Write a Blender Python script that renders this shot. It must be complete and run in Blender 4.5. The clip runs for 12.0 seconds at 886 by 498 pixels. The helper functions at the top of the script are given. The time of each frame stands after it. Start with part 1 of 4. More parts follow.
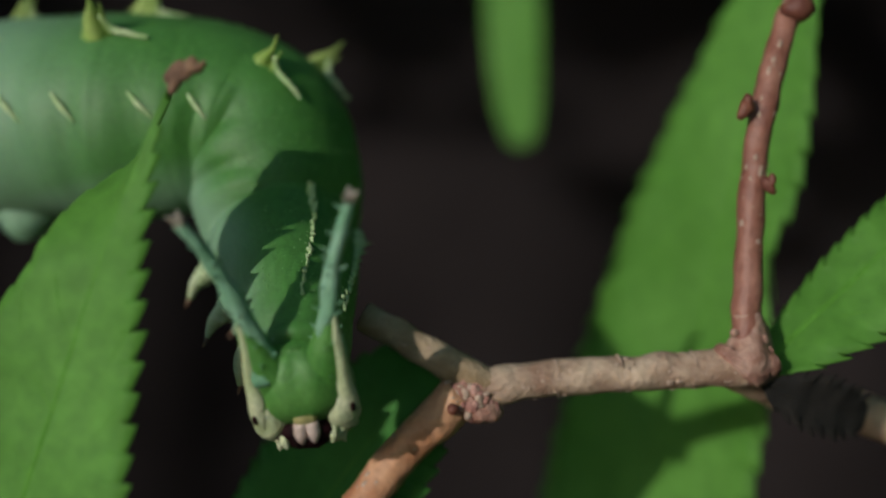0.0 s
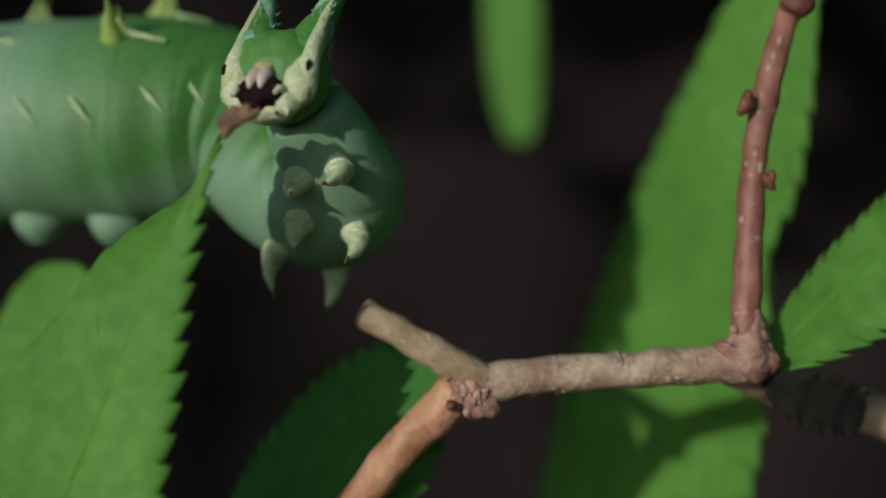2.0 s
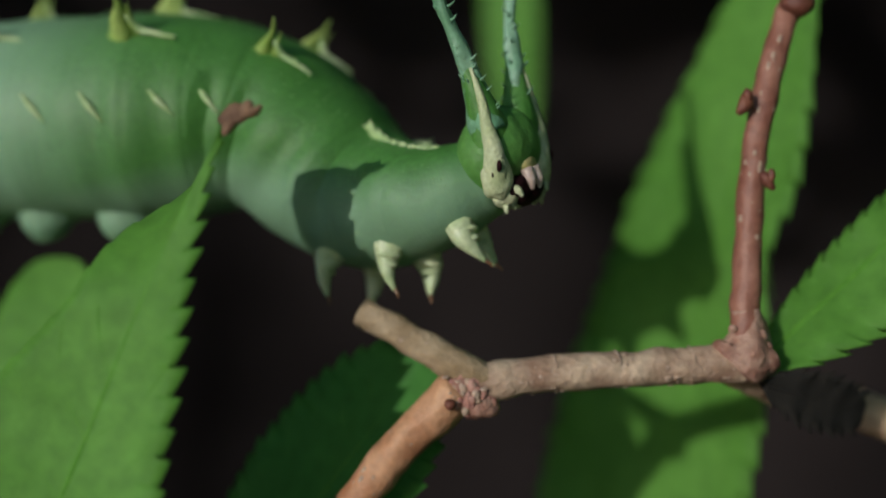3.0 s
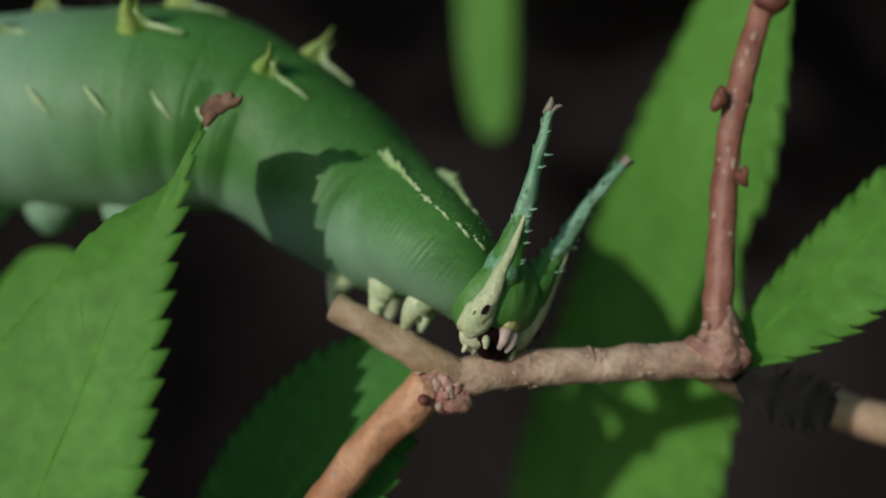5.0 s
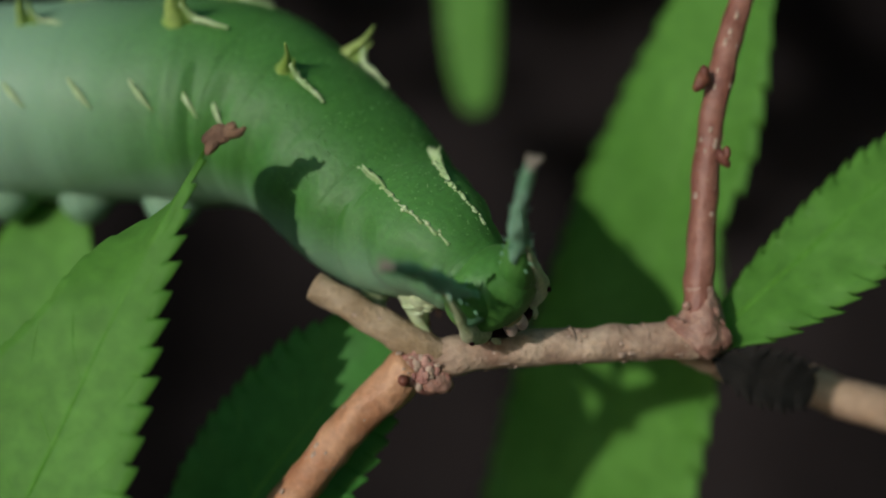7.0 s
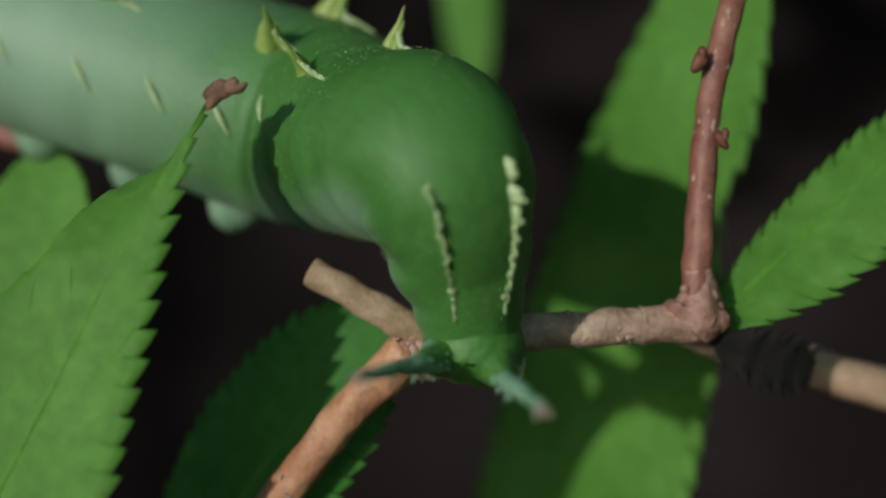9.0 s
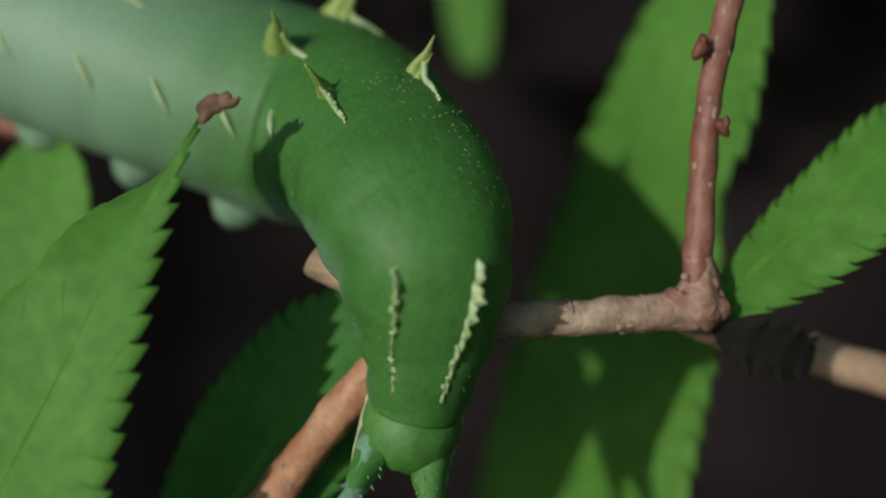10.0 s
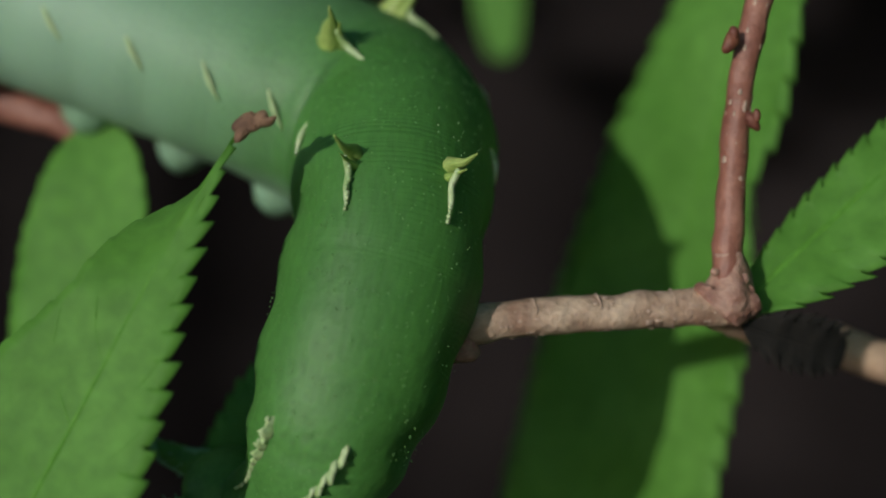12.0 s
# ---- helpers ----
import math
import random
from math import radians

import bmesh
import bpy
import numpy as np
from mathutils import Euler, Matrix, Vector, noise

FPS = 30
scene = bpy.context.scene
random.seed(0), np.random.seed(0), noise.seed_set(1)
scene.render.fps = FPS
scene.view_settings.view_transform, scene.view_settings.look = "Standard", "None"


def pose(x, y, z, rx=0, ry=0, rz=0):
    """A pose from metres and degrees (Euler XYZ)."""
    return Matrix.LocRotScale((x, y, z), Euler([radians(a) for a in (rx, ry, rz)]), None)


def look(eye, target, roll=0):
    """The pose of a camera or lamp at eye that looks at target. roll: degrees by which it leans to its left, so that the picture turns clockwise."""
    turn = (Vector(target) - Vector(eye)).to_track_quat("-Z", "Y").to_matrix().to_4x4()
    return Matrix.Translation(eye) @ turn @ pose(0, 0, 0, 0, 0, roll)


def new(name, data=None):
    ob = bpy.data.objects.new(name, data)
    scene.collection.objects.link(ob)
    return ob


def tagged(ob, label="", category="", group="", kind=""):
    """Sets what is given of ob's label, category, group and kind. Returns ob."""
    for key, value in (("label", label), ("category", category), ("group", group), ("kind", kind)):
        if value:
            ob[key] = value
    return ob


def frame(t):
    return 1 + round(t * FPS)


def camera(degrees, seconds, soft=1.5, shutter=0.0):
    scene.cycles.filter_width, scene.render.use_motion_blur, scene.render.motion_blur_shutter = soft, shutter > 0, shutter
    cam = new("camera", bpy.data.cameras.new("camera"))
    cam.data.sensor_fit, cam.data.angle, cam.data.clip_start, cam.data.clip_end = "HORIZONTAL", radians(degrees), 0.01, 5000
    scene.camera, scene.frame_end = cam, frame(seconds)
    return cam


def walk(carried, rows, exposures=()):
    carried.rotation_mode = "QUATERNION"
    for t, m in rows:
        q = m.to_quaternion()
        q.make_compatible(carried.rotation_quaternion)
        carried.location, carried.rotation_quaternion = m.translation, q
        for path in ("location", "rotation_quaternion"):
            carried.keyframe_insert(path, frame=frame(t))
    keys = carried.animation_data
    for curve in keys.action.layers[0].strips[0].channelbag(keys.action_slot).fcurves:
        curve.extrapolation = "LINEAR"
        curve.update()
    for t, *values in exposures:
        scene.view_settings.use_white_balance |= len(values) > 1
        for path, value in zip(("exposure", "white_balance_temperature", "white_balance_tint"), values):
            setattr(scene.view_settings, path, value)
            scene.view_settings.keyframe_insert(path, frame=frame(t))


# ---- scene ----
# A green horned caterpillar feels its way over a forked twig among serrated leaves.
# Plan lengths are in millimetres (MM turns them into metres), z from the ground.
MM = 0.001

cam = camera(40.0, 12.0, soft=2.0)
cam.data.dof.use_dof = True
cam.data.dof.focus_distance = 63.5 * MM
cam.data.dof.aperture_fstop = 15.0

# seconds, x, y and rise in mm, yaw, pitch, roll in degrees
CAMERA_ROWS = [
    (0.0, 0.00, 0.00, 0.00, 0.000, 0.000, 0.00),
    (0.5, -0.02, 0.05, -0.02, -0.002, 0.006, 0.03),
    (1.0, -0.03, 0.10, -0.05, -0.018, -0.071, 0.07),
    (1.5, -0.05, 0.15, -0.07, -0.045, -0.169, 0.10),
    (2.0, -0.07, 0.20, -0.10, -0.116, -0.113, 0.13),
    (2.5, -0.08, 0.25, -0.12, -0.106, -0.142, 0.17),
    (3.0, -0.10, 0.30, -0.15, -0.194, -0.124, 0.20),
    (3.2, -0.10, 0.32, -0.15, -0.262, -0.127, 0.22),
    (4.0, -0.10, 0.37, -0.14, -0.732, -0.201, 0.32),
    (4.8, -0.10, 0.43, -0.11, -1.296, -0.346, 0.43),
    (5.0, -0.10, 0.45, -0.10, -1.418, -0.389, 0.45),
    (5.5, -0.08, 0.54, 0.02, -1.686, -0.711, 0.50),
    (6.0, -0.05, 0.62, 0.15, -2.006, -1.074, 0.55),
    (6.5, -0.02, 0.71, 0.28, -2.241, -1.232, 0.60),
    (7.0, 0.00, 0.80, 0.40, -2.262, -1.756, 0.65),
    (7.2, 0.02, 0.84, 0.48, -2.260, -1.947, 0.64),
    (8.0, 0.15, 1.01, 0.98, -2.218, -2.689, 0.46),
    (8.8, 0.28, 1.17, 1.50, -2.176, -3.365, 0.24),
    (9.0, 0.30, 1.20, 1.60, -2.174, -3.519, 0.20),
    (9.5, 0.33, 1.27, 1.77, -2.196, -3.847, 0.15),
    (10.0, 0.37, 1.33, 1.93, -2.111, -4.353, 0.10),
    (10.5, 0.40, 1.40, 2.10, -2.057, -4.623, 0.05),
    (11.0, 0.40, 1.43, 2.20, -1.849, -4.812, 0.03),
    (11.5, 0.40, 1.47, 2.30, -1.552, -4.852, 0.02),
    (12.0, 0.40, 1.50, 2.40, -0.773, -5.024, 0.00),
]
walk(cam, [(t, pose(x * MM, y * MM, 1.2 + rise * MM, 90 + pitch, 0, yaw) @ pose(0, 0, 0, 0, 0, roll))
           for t, x, y, rise, yaw, pitch, roll in CAMERA_ROWS])

# ---- world and sun ----
SUN_TO = Vector((-0.74, -1.0, 0.29)).normalized()
world = bpy.data.worlds.new("sky")
scene.world = world
world.use_nodes = True
wn = world.node_tree
sky = wn.nodes.new("ShaderNodeTexSky")
sky.sky_type = 'NISHITA'
sky.sun_disc = False
sky.dust_density = 0.3
sky.ozone_density = 2.0
sky.sun_elevation = math.asin(SUN_TO.z)
sky.sun_rotation = math.atan2(SUN_TO.x, SUN_TO.y)
wn.links.new(sky.outputs[0], wn.nodes["Background"].inputs[0])
wn.nodes["Background"].inputs[1].default_value = 0.15
sun_data = bpy.data.lights.new("sun", 'SUN')
sun_data.energy = 2.25
sun_data.angle = radians(0.6)
sun_data.color = (1.0, 0.96, 0.88)
sun = new("sun", sun_data)
sun.matrix_world = look(SUN_TO * 5, (0, 0, 0))
scene.view_settings.exposure = 0.0


# ---- materials ----
def material(name, base, second, scale=300.0, rough=0.5, bump=0.2, fine=1500.0, coords="Object",
             translucent=0.0, vary=0.0, spec=0.5, subsurface=0.0):
    """Two-scale mottled surface; scales are per metre."""
    m = bpy.data.materials.new(name)
    m.use_nodes = True
    nt = m.node_tree
    n, l = nt.nodes, nt.links
    p = n["Principled BSDF"]
    p.inputs["Roughness"].default_value = rough
    p.inputs["Specular IOR Level"].default_value = spec
    if coords == "rest":
        src = n.new("ShaderNodeAttribute")
        src.attribute_name = "rest"
        vec = src.outputs["Vector"]
    else:
        src = n.new("ShaderNodeTexCoord")
        vec = src.outputs["Object"]
    big = n.new("ShaderNodeTexNoise")
    big.inputs["Scale"].default_value = scale
    big.inputs["Detail"].default_value = 4
    l.new(vec, big.inputs["Vector"])
    small = n.new("ShaderNodeTexNoise")
    small.inputs["Scale"].default_value = fine
    small.inputs["Detail"].default_value = 3
    l.new(vec, small.inputs["Vector"])
    ramp = n.new("ShaderNodeValToRGB")
    ramp.color_ramp.elements[0].position = 0.35
    ramp.color_ramp.elements[1].position = 0.68
    ramp.color_ramp.elements[0].color = (*base, 1)
    ramp.color_ramp.elements[1].color = (*second, 1)
    l.new(big.outputs["Fac"], ramp.inputs[0])
    colour = ramp.outputs[0]
    mix = n.new("ShaderNodeMix")
    mix.data_type = 'RGBA'
    mix.blend_type = 'OVERLAY'
    mix.inputs[0].default_value = 0.35
    l.new(colour, mix.inputs[6])
    l.new(small.outputs["Fac"], mix.inputs[7])
    colour = mix.outputs[2]
    if vary:
        info = n.new("ShaderNodeObjectInfo")
        hsv = n.new("ShaderNodeHueSaturation")
        rng = n.new("ShaderNodeMapRange")
        rng.inputs["To Min"].default_value = 1 - vary
        rng.inputs["To Max"].default_value = 1 + vary
        l.new(info.outputs["Random"], rng.inputs["Value"])
        l.new(rng.outputs[0], hsv.inputs["Value"])
        l.new(colour, hsv.inputs["Color"])
        colour = hsv.outputs[0]
    l.new(colour, p.inputs["Base Color"])
    if subsurface:
        p.inputs["Subsurface Weight"].default_value = subsurface
        p.inputs["Subsurface Radius"].default_value = (0.6, 1.0, 0.4)
        p.inputs["Subsurface Scale"].default_value = 0.0006
    if bump:
        add = n.new("ShaderNodeMath")
        add.operation = 'ADD'
        l.new(big.outputs["Fac"], add.inputs[0])
        l.new(small.outputs["Fac"], add.inputs[1])
        b = n.new("ShaderNodeBump")
        b.inputs["Strength"].default_value = bump
        b.inputs["Distance"].default_value = 0.0002
        l.new(add.outputs[0], b.inputs["Height"])
        l.new(b.outputs[0], p.inputs["Normal"])
    if translucent:
        tr = n.new("ShaderNodeBsdfTranslucent")
        l.new(colour, tr.inputs["Color"])
        ms = n.new("ShaderNodeMixShader")
        ms.inputs[0].default_value = translucent
        l.new(p.outputs[0], ms.inputs[1])
        l.new(tr.outputs[0], ms.inputs[2])
        l.new(ms.outputs[0], n["Material Output"].inputs["Surface"])
    return m


LEAF = material("leaf_green", (0.072, 0.212, 0.027), (0.120, 0.298, 0.055), 90, 0.6, 0.25, 900, translucent=0.18, vary=0.06, spec=0.18)
LEAF_DEEP = material("leaf_deep_green", (0.042, 0.17, 0.028), (0.064, 0.22, 0.040), 120, 0.5, 0.25, 900, translucent=0.18, vary=0.06, spec=0.1)
VEIN = material("leaf_vein", (0.074, 0.22, 0.024), (0.105, 0.28, 0.042), 400, 0.6, 0.1, 2000, spec=0.1)
# shadow under the joint leaf, put into a near-black colour
JOINT_SHADOW = material("joint_shadow_black", (0.006, 0.005, 0.004), (0.015, 0.012, 0.010), 400, 0.9, 0.4, 2000)
WITHERED = material("withered_leaf_tip", (0.24, 0.14, 0.085), (0.09, 0.045, 0.03), 700, 0.85, 0.9, 2500)
BARK_TAN = material("tan_bark", (0.42, 0.28, 0.19), (0.52, 0.37, 0.26), 300, 0.7, 0.5, 2200)
BARK = material("grey_brown_bark", (0.25, 0.145, 0.10), (0.48, 0.36, 0.265), 420, 0.7, 0.8, 2600)
BARK_NODE = material("reddish_node_bark", (0.22, 0.085, 0.06), (0.46, 0.30, 0.235), 600, 0.65, 0.9, 2600)
BARK_RED = material("red_brown_bark", (0.19, 0.065, 0.045), (0.32, 0.145, 0.105), 500, 0.55, 0.5, 2200)
BARK_ORANGE = material("orange_brown_bark", (0.39, 0.17, 0.085), (0.56, 0.31, 0.18), 400, 0.6, 0.6, 2200)
LENTICEL = material("pale_lenticel", (0.36, 0.25, 0.19), (0.47, 0.35, 0.28), 1500, 0.8, 0.3, 4000)
WART = material("pinkish_wart", (0.30, 0.12, 0.10), (0.48, 0.27, 0.22), 900, 0.7, 0.4, 4000)
BARK_OLIVE = material("olive_brown_bark", (0.22, 0.145, 0.075), (0.40, 0.30, 0.20), 420, 0.75, 0.8, 2600)
BUD = material("bud_scale", (0.12, 0.035, 0.025), (0.2, 0.07, 0.04), 800, 0.6, 0.5, 3000)
SOIL = material("leaf_litter_soil", (0.012, 0.009, 0.008), (0.03, 0.022, 0.018), 4, 0.95, 0.5, 60)
# bright translucent green of the unseen foliage that tints the fill light
FILL_FOLIAGE = material("unseen_fill_foliage", (0.045, 0.19, 0.025), (0.09, 0.32, 0.045), 6, 0.6, 0.0, 40, translucent=0.6)
# near-black base colour stands in for the thicket's shade
THICKET = material("painted_shade_thicket", (0.0072, 0.0058, 0.0061), (0.0205, 0.0166, 0.0172), 2.5, 0.95, 0.0, 30, spec=0.05)

SKIN = material("caterpillar_skin", (0.044, 0.160, 0.024), (0.068, 0.215, 0.042), 110, 0.58, 0.22, 2600, coords="rest", subsurface=0.12)
HORN = material("blue_green_horn", (0.13, 0.30, 0.17), (0.23, 0.40, 0.28), 500, 0.5, 0.4, 3000)
HORN_TIP = material("brownish_horn_tip", (0.20, 0.18, 0.14), (0.3, 0.26, 0.22), 900, 0.6, 0.4, 3000)
FACE = material("green_face", (0.052, 0.178, 0.028), (0.090, 0.24, 0.050), 500, 0.55, 0.3, 3000)
CHEEK = material("cream_cheek", (0.40, 0.46, 0.25), (0.56, 0.58, 0.40), 500, 0.55, 0.45, 4000)
PALE = material("pale_granule", (0.28, 0.42, 0.17), (0.48, 0.57, 0.33), 900, 0.5, 0.2, 3000)
GRAIN = material("skin_grain", (0.11, 0.27, 0.07), (0.17, 0.34, 0.12), 900, 0.5, 0.0, 3000)
TUBERCLE = material("yellow_green_tubercle", (0.20, 0.32, 0.06), (0.34, 0.43, 0.13), 600, 0.5, 0.3, 3000)
LEG = material("cream_leg", (0.36, 0.46, 0.24), (0.52, 0.57, 0.38), 700, 0.4, 0.3, 3000)
CLAW = material("brown_claw", (0.12, 0.06, 0.03), (0.2, 0.1, 0.05), 900, 0.35, 0.1, 3000)
DARK = material("black_mouth", (0.008, 0.002, 0.003), (0.02, 0.004, 0.006), 900, 0.7, 0.3, 3000, spec=0.1)


def countershade(mat, pale):
    """Blend the skin towards a bluish-white bloom on the belly and hind flanks, by its place on the body at rest."""
    nt = mat.node_tree
    n, l = nt.nodes, nt.links
    p = n["Principled BSDF"]
    old = p.inputs["Base Color"].links[0].from_socket
    at = n.new("ShaderNodeAttribute")
    at.attribute_name = "rest"
    sep = n.new("ShaderNodeSeparateXYZ")
    l.new(at.outputs["Vector"], sep.inputs[0])
    low = n.new("ShaderNodeMapRange")
    low.interpolation_type = 'SMOOTHSTEP'
    for key, v in (("From Min", -0.0004), ("From Max", -0.0046), ("To Min", 0.0), ("To Max", 0.66)):
        low.inputs[key].default_value = v
    fore = n.new("ShaderNodeMapRange")
    for key, v in (("From Min", 0.034), ("From Max", 0.040), ("To Min", 0.0), ("To Max", -0.0026)):
        fore.inputs[key].default_value = v
    l.new(sep.outputs["Y"], fore.inputs["Value"])
    lift = n.new("ShaderNodeMath")
    l.new(sep.outputs["Z"], lift.inputs[0])
    l.new(fore.outputs[0], lift.inputs[1])
    l.new(lift.outputs[0], low.inputs["Value"])
    hind = n.new("ShaderNodeMapRange")
    hind.interpolation_type = 'SMOOTHSTEP'
    for key, v in (("From Min", 0.0290), ("From Max", 0.013), ("To Min", 0.0), ("To Max", 0.9)):
        hind.inputs[key].default_value = v
    l.new(sep.outputs["Y"], hind.inputs["Value"])
    top = n.new("ShaderNodeMath")
    top.operation = 'MAXIMUM'
    l.new(low.outputs[0], top.inputs[0])
    l.new(hind.outputs[0], top.inputs[1])
    mix = n.new("ShaderNodeMix")
    mix.data_type = 'RGBA'
    l.new(top.outputs[0], mix.inputs[0])
    l.new(old, mix.inputs[6])
    mix.inputs[7].default_value = (*pale, 1)
    l.new(mix.outputs[2], p.inputs["Base Color"])


countershade(SKIN, (0.24, 0.39, 0.275))


# ---- building helpers ----
def part(name, bm, mat, parent, label="", m=None, smooth=True):
    """Link a bmesh, drawn in millimetres, as one mesh under parent."""
    bmesh.ops.scale(bm, vec=(MM, MM, MM), verts=bm.verts)
    bmesh.ops.recalc_face_normals(bm, faces=bm.faces)
    me = bpy.data.meshes.new(name)
    bm.to_mesh(me)
    bm.free()
    for poly in me.polygons:
        poly.use_smooth = smooth
    me.materials.append(mat)
    ob = new(name, me)
    if parent is not None:
        ob.parent = parent
    if m is not None:
        ob.matrix_basis = m
    if label:
        tagged(ob, label)
    return ob


def thing(name, m, label, category, group="", kind=""):
    ob = new(name)
    ob.empty_display_size = 0.002
    ob.matrix_world = m
    return tagged(ob, label, category, group, kind)


def mm(v):
    return Vector(v) * MM


def basis(origin, y_axis, z_hint):
    """A pose at origin (metres) with its y along y_axis and its z near z_hint."""
    y = Vector(y_axis).normalized()
    z = Vector(z_hint)
    z = (z - y * z.dot(y)).normalized()
    x = y.cross(z)
    m = Matrix((x, y, z)).transposed().to_4x4()
    m.translation = origin
    return m


def glide(points, n):
    """n+1 points on a smooth line through the given ones."""
    pts = [Vector(p) for p in points]
    ext = [pts[0] * 2 - pts[1]] + pts + [pts[-1] * 2 - pts[-2]]
    out = []
    segs = len(pts) - 1
    for i in range(n + 1):
        u = i / n * segs
        k = min(int(u), segs - 1)
        f = u - k
        a, b, c, d = ext[k:k + 4]
        out.append(0.5 * ((2 * b) + (c - a) * f + (2 * a - 5 * b + 4 * c - d) * f * f + (3 * b - a - 3 * c + d) * f ** 3))
    return out


def tube(bm, points, radii, sides=12, n=24, knob=0.0, seed=0):
    """A bent round bar with a rough skin, closed at both ends."""
    line = glide(points, n)
    rings = []
    side = Vector((0.31, 0.87, 0.12))
    for i, p in enumerate(line):
        tan = (line[min(i + 1, n)] - line[max(i - 1, 0)]).normalized()
        a = (side - tan * side.dot(tan)).normalized()
        b = tan.cross(a)
        r = float(np.interp(i / n, np.linspace(0, 1, len(radii)), radii))
        ring = []
        for s in range(sides):
            ang = 2 * math.pi * s / sides
            d = a * math.cos(ang) + b * math.sin(ang)
            k = 1 + knob * noise.noise(Vector((p.x * 0.8 + seed, p.y * 0.8 + s * 0.4, p.z * 0.8)))
            ring.append(bm.verts.new(p + d * r * k))
        rings.append(ring)
    for u, v in zip(rings, rings[1:]):
        for s in range(sides):
            bm.faces.new((u[s], u[(s + 1) % sides], v[(s + 1) % sides], v[s]))
    for ring, p, d in ((rings[0], line[0], -1), (rings[-1], line[-1], 1)):
        c = bm.verts.new(p + (line[1] - line[0] if d < 0 else line[-1] - line[-2]).normalized() * d * 0.15 * radii[0 if d < 0 else -1])
        for s in range(sides):
            bm.faces.new((ring[s], ring[(s + 1) % sides], c))
    return bm


def blob(bm, centre, size, turn=None, seg=14, rings=9, rough=0.0, seed=0.0):
    """A lumpy ellipsoid."""
    m = Matrix.Translation(centre) @ (turn.to_4x4() if turn else Matrix.Identity(4)) @ Matrix.Diagonal((*size, 1))
    made = bmesh.ops.create_uvsphere(bm, u_segments=seg, v_segments=rings, radius=1.0, matrix=m)
    if rough:
        for v in made["verts"]:
            d = v.co - Vector(centre)
            v.co += d * rough * noise.noise(v.co * 1.3 + Vector((seed, 0, 0)))
    return bm


# ---- ground and thicket ----
def ground():
    bm = bmesh.new()
    n = 40
    grid = [[bm.verts.new(((i / n - 0.5) * 2, (j / n - 0.5) * 2, 0)) for j in range(n + 1)] for i in range(n + 1)]
    for row in grid:
        for v in row:
            x, y = v.co.x, v.co.y
            v.co.x = math.copysign(abs(x) ** 3, x) * 2.0e6
            v.co.y = math.copysign(abs(y) ** 3, y) * 2.0e6
            v.co.z = 25 * noise.noise(Vector((x * 9, y * 9, 0)))
    for i in range(n):
        for j in range(n):
            bm.faces.new((grid[i][j], grid[i + 1][j], grid[i + 1][j + 1], grid[i][j + 1]))
    tagged(part("ground", bm, SOIL, None), "dark soil and leaf litter of a wood floor", "ground", "", "structure")


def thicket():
    """A wall of growth far behind the twig, its shade put into the near-black colour."""
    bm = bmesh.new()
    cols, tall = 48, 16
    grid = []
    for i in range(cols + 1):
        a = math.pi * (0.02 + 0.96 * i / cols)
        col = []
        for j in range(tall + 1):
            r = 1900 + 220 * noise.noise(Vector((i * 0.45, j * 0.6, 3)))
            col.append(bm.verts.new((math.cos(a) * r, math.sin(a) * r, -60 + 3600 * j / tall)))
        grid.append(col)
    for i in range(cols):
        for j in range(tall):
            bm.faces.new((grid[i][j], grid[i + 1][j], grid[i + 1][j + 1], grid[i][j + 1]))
    tagged(part("backdrop", bm, THICKET, None), "thicket behind the leaves, its deep shade put into a near-black colour", "backdrop", "", "structure")


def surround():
    """Unseen foliage above and behind the twig, added for green fill light. Open where the low sun comes in."""
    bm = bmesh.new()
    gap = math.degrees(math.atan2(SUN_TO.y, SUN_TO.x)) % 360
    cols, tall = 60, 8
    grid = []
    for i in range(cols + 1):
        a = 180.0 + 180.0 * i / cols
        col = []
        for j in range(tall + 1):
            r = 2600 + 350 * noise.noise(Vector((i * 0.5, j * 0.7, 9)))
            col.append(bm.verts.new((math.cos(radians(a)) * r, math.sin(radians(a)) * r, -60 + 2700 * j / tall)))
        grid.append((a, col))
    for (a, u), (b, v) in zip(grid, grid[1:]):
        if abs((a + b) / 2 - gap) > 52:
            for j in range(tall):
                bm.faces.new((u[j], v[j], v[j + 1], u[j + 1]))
    # added leafy roof, its gaps let more sky light through
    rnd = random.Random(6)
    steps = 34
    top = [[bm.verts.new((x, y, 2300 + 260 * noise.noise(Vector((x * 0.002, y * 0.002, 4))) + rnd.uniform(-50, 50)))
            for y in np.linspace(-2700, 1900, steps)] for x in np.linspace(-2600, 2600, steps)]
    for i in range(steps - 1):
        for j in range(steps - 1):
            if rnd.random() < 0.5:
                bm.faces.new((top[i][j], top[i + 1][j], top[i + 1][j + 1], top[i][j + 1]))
    tagged(part("backdrop", bm, FILL_FOLIAGE, None), "unseen green foliage above and behind, added for green fill light", "backdrop", "", "structure")


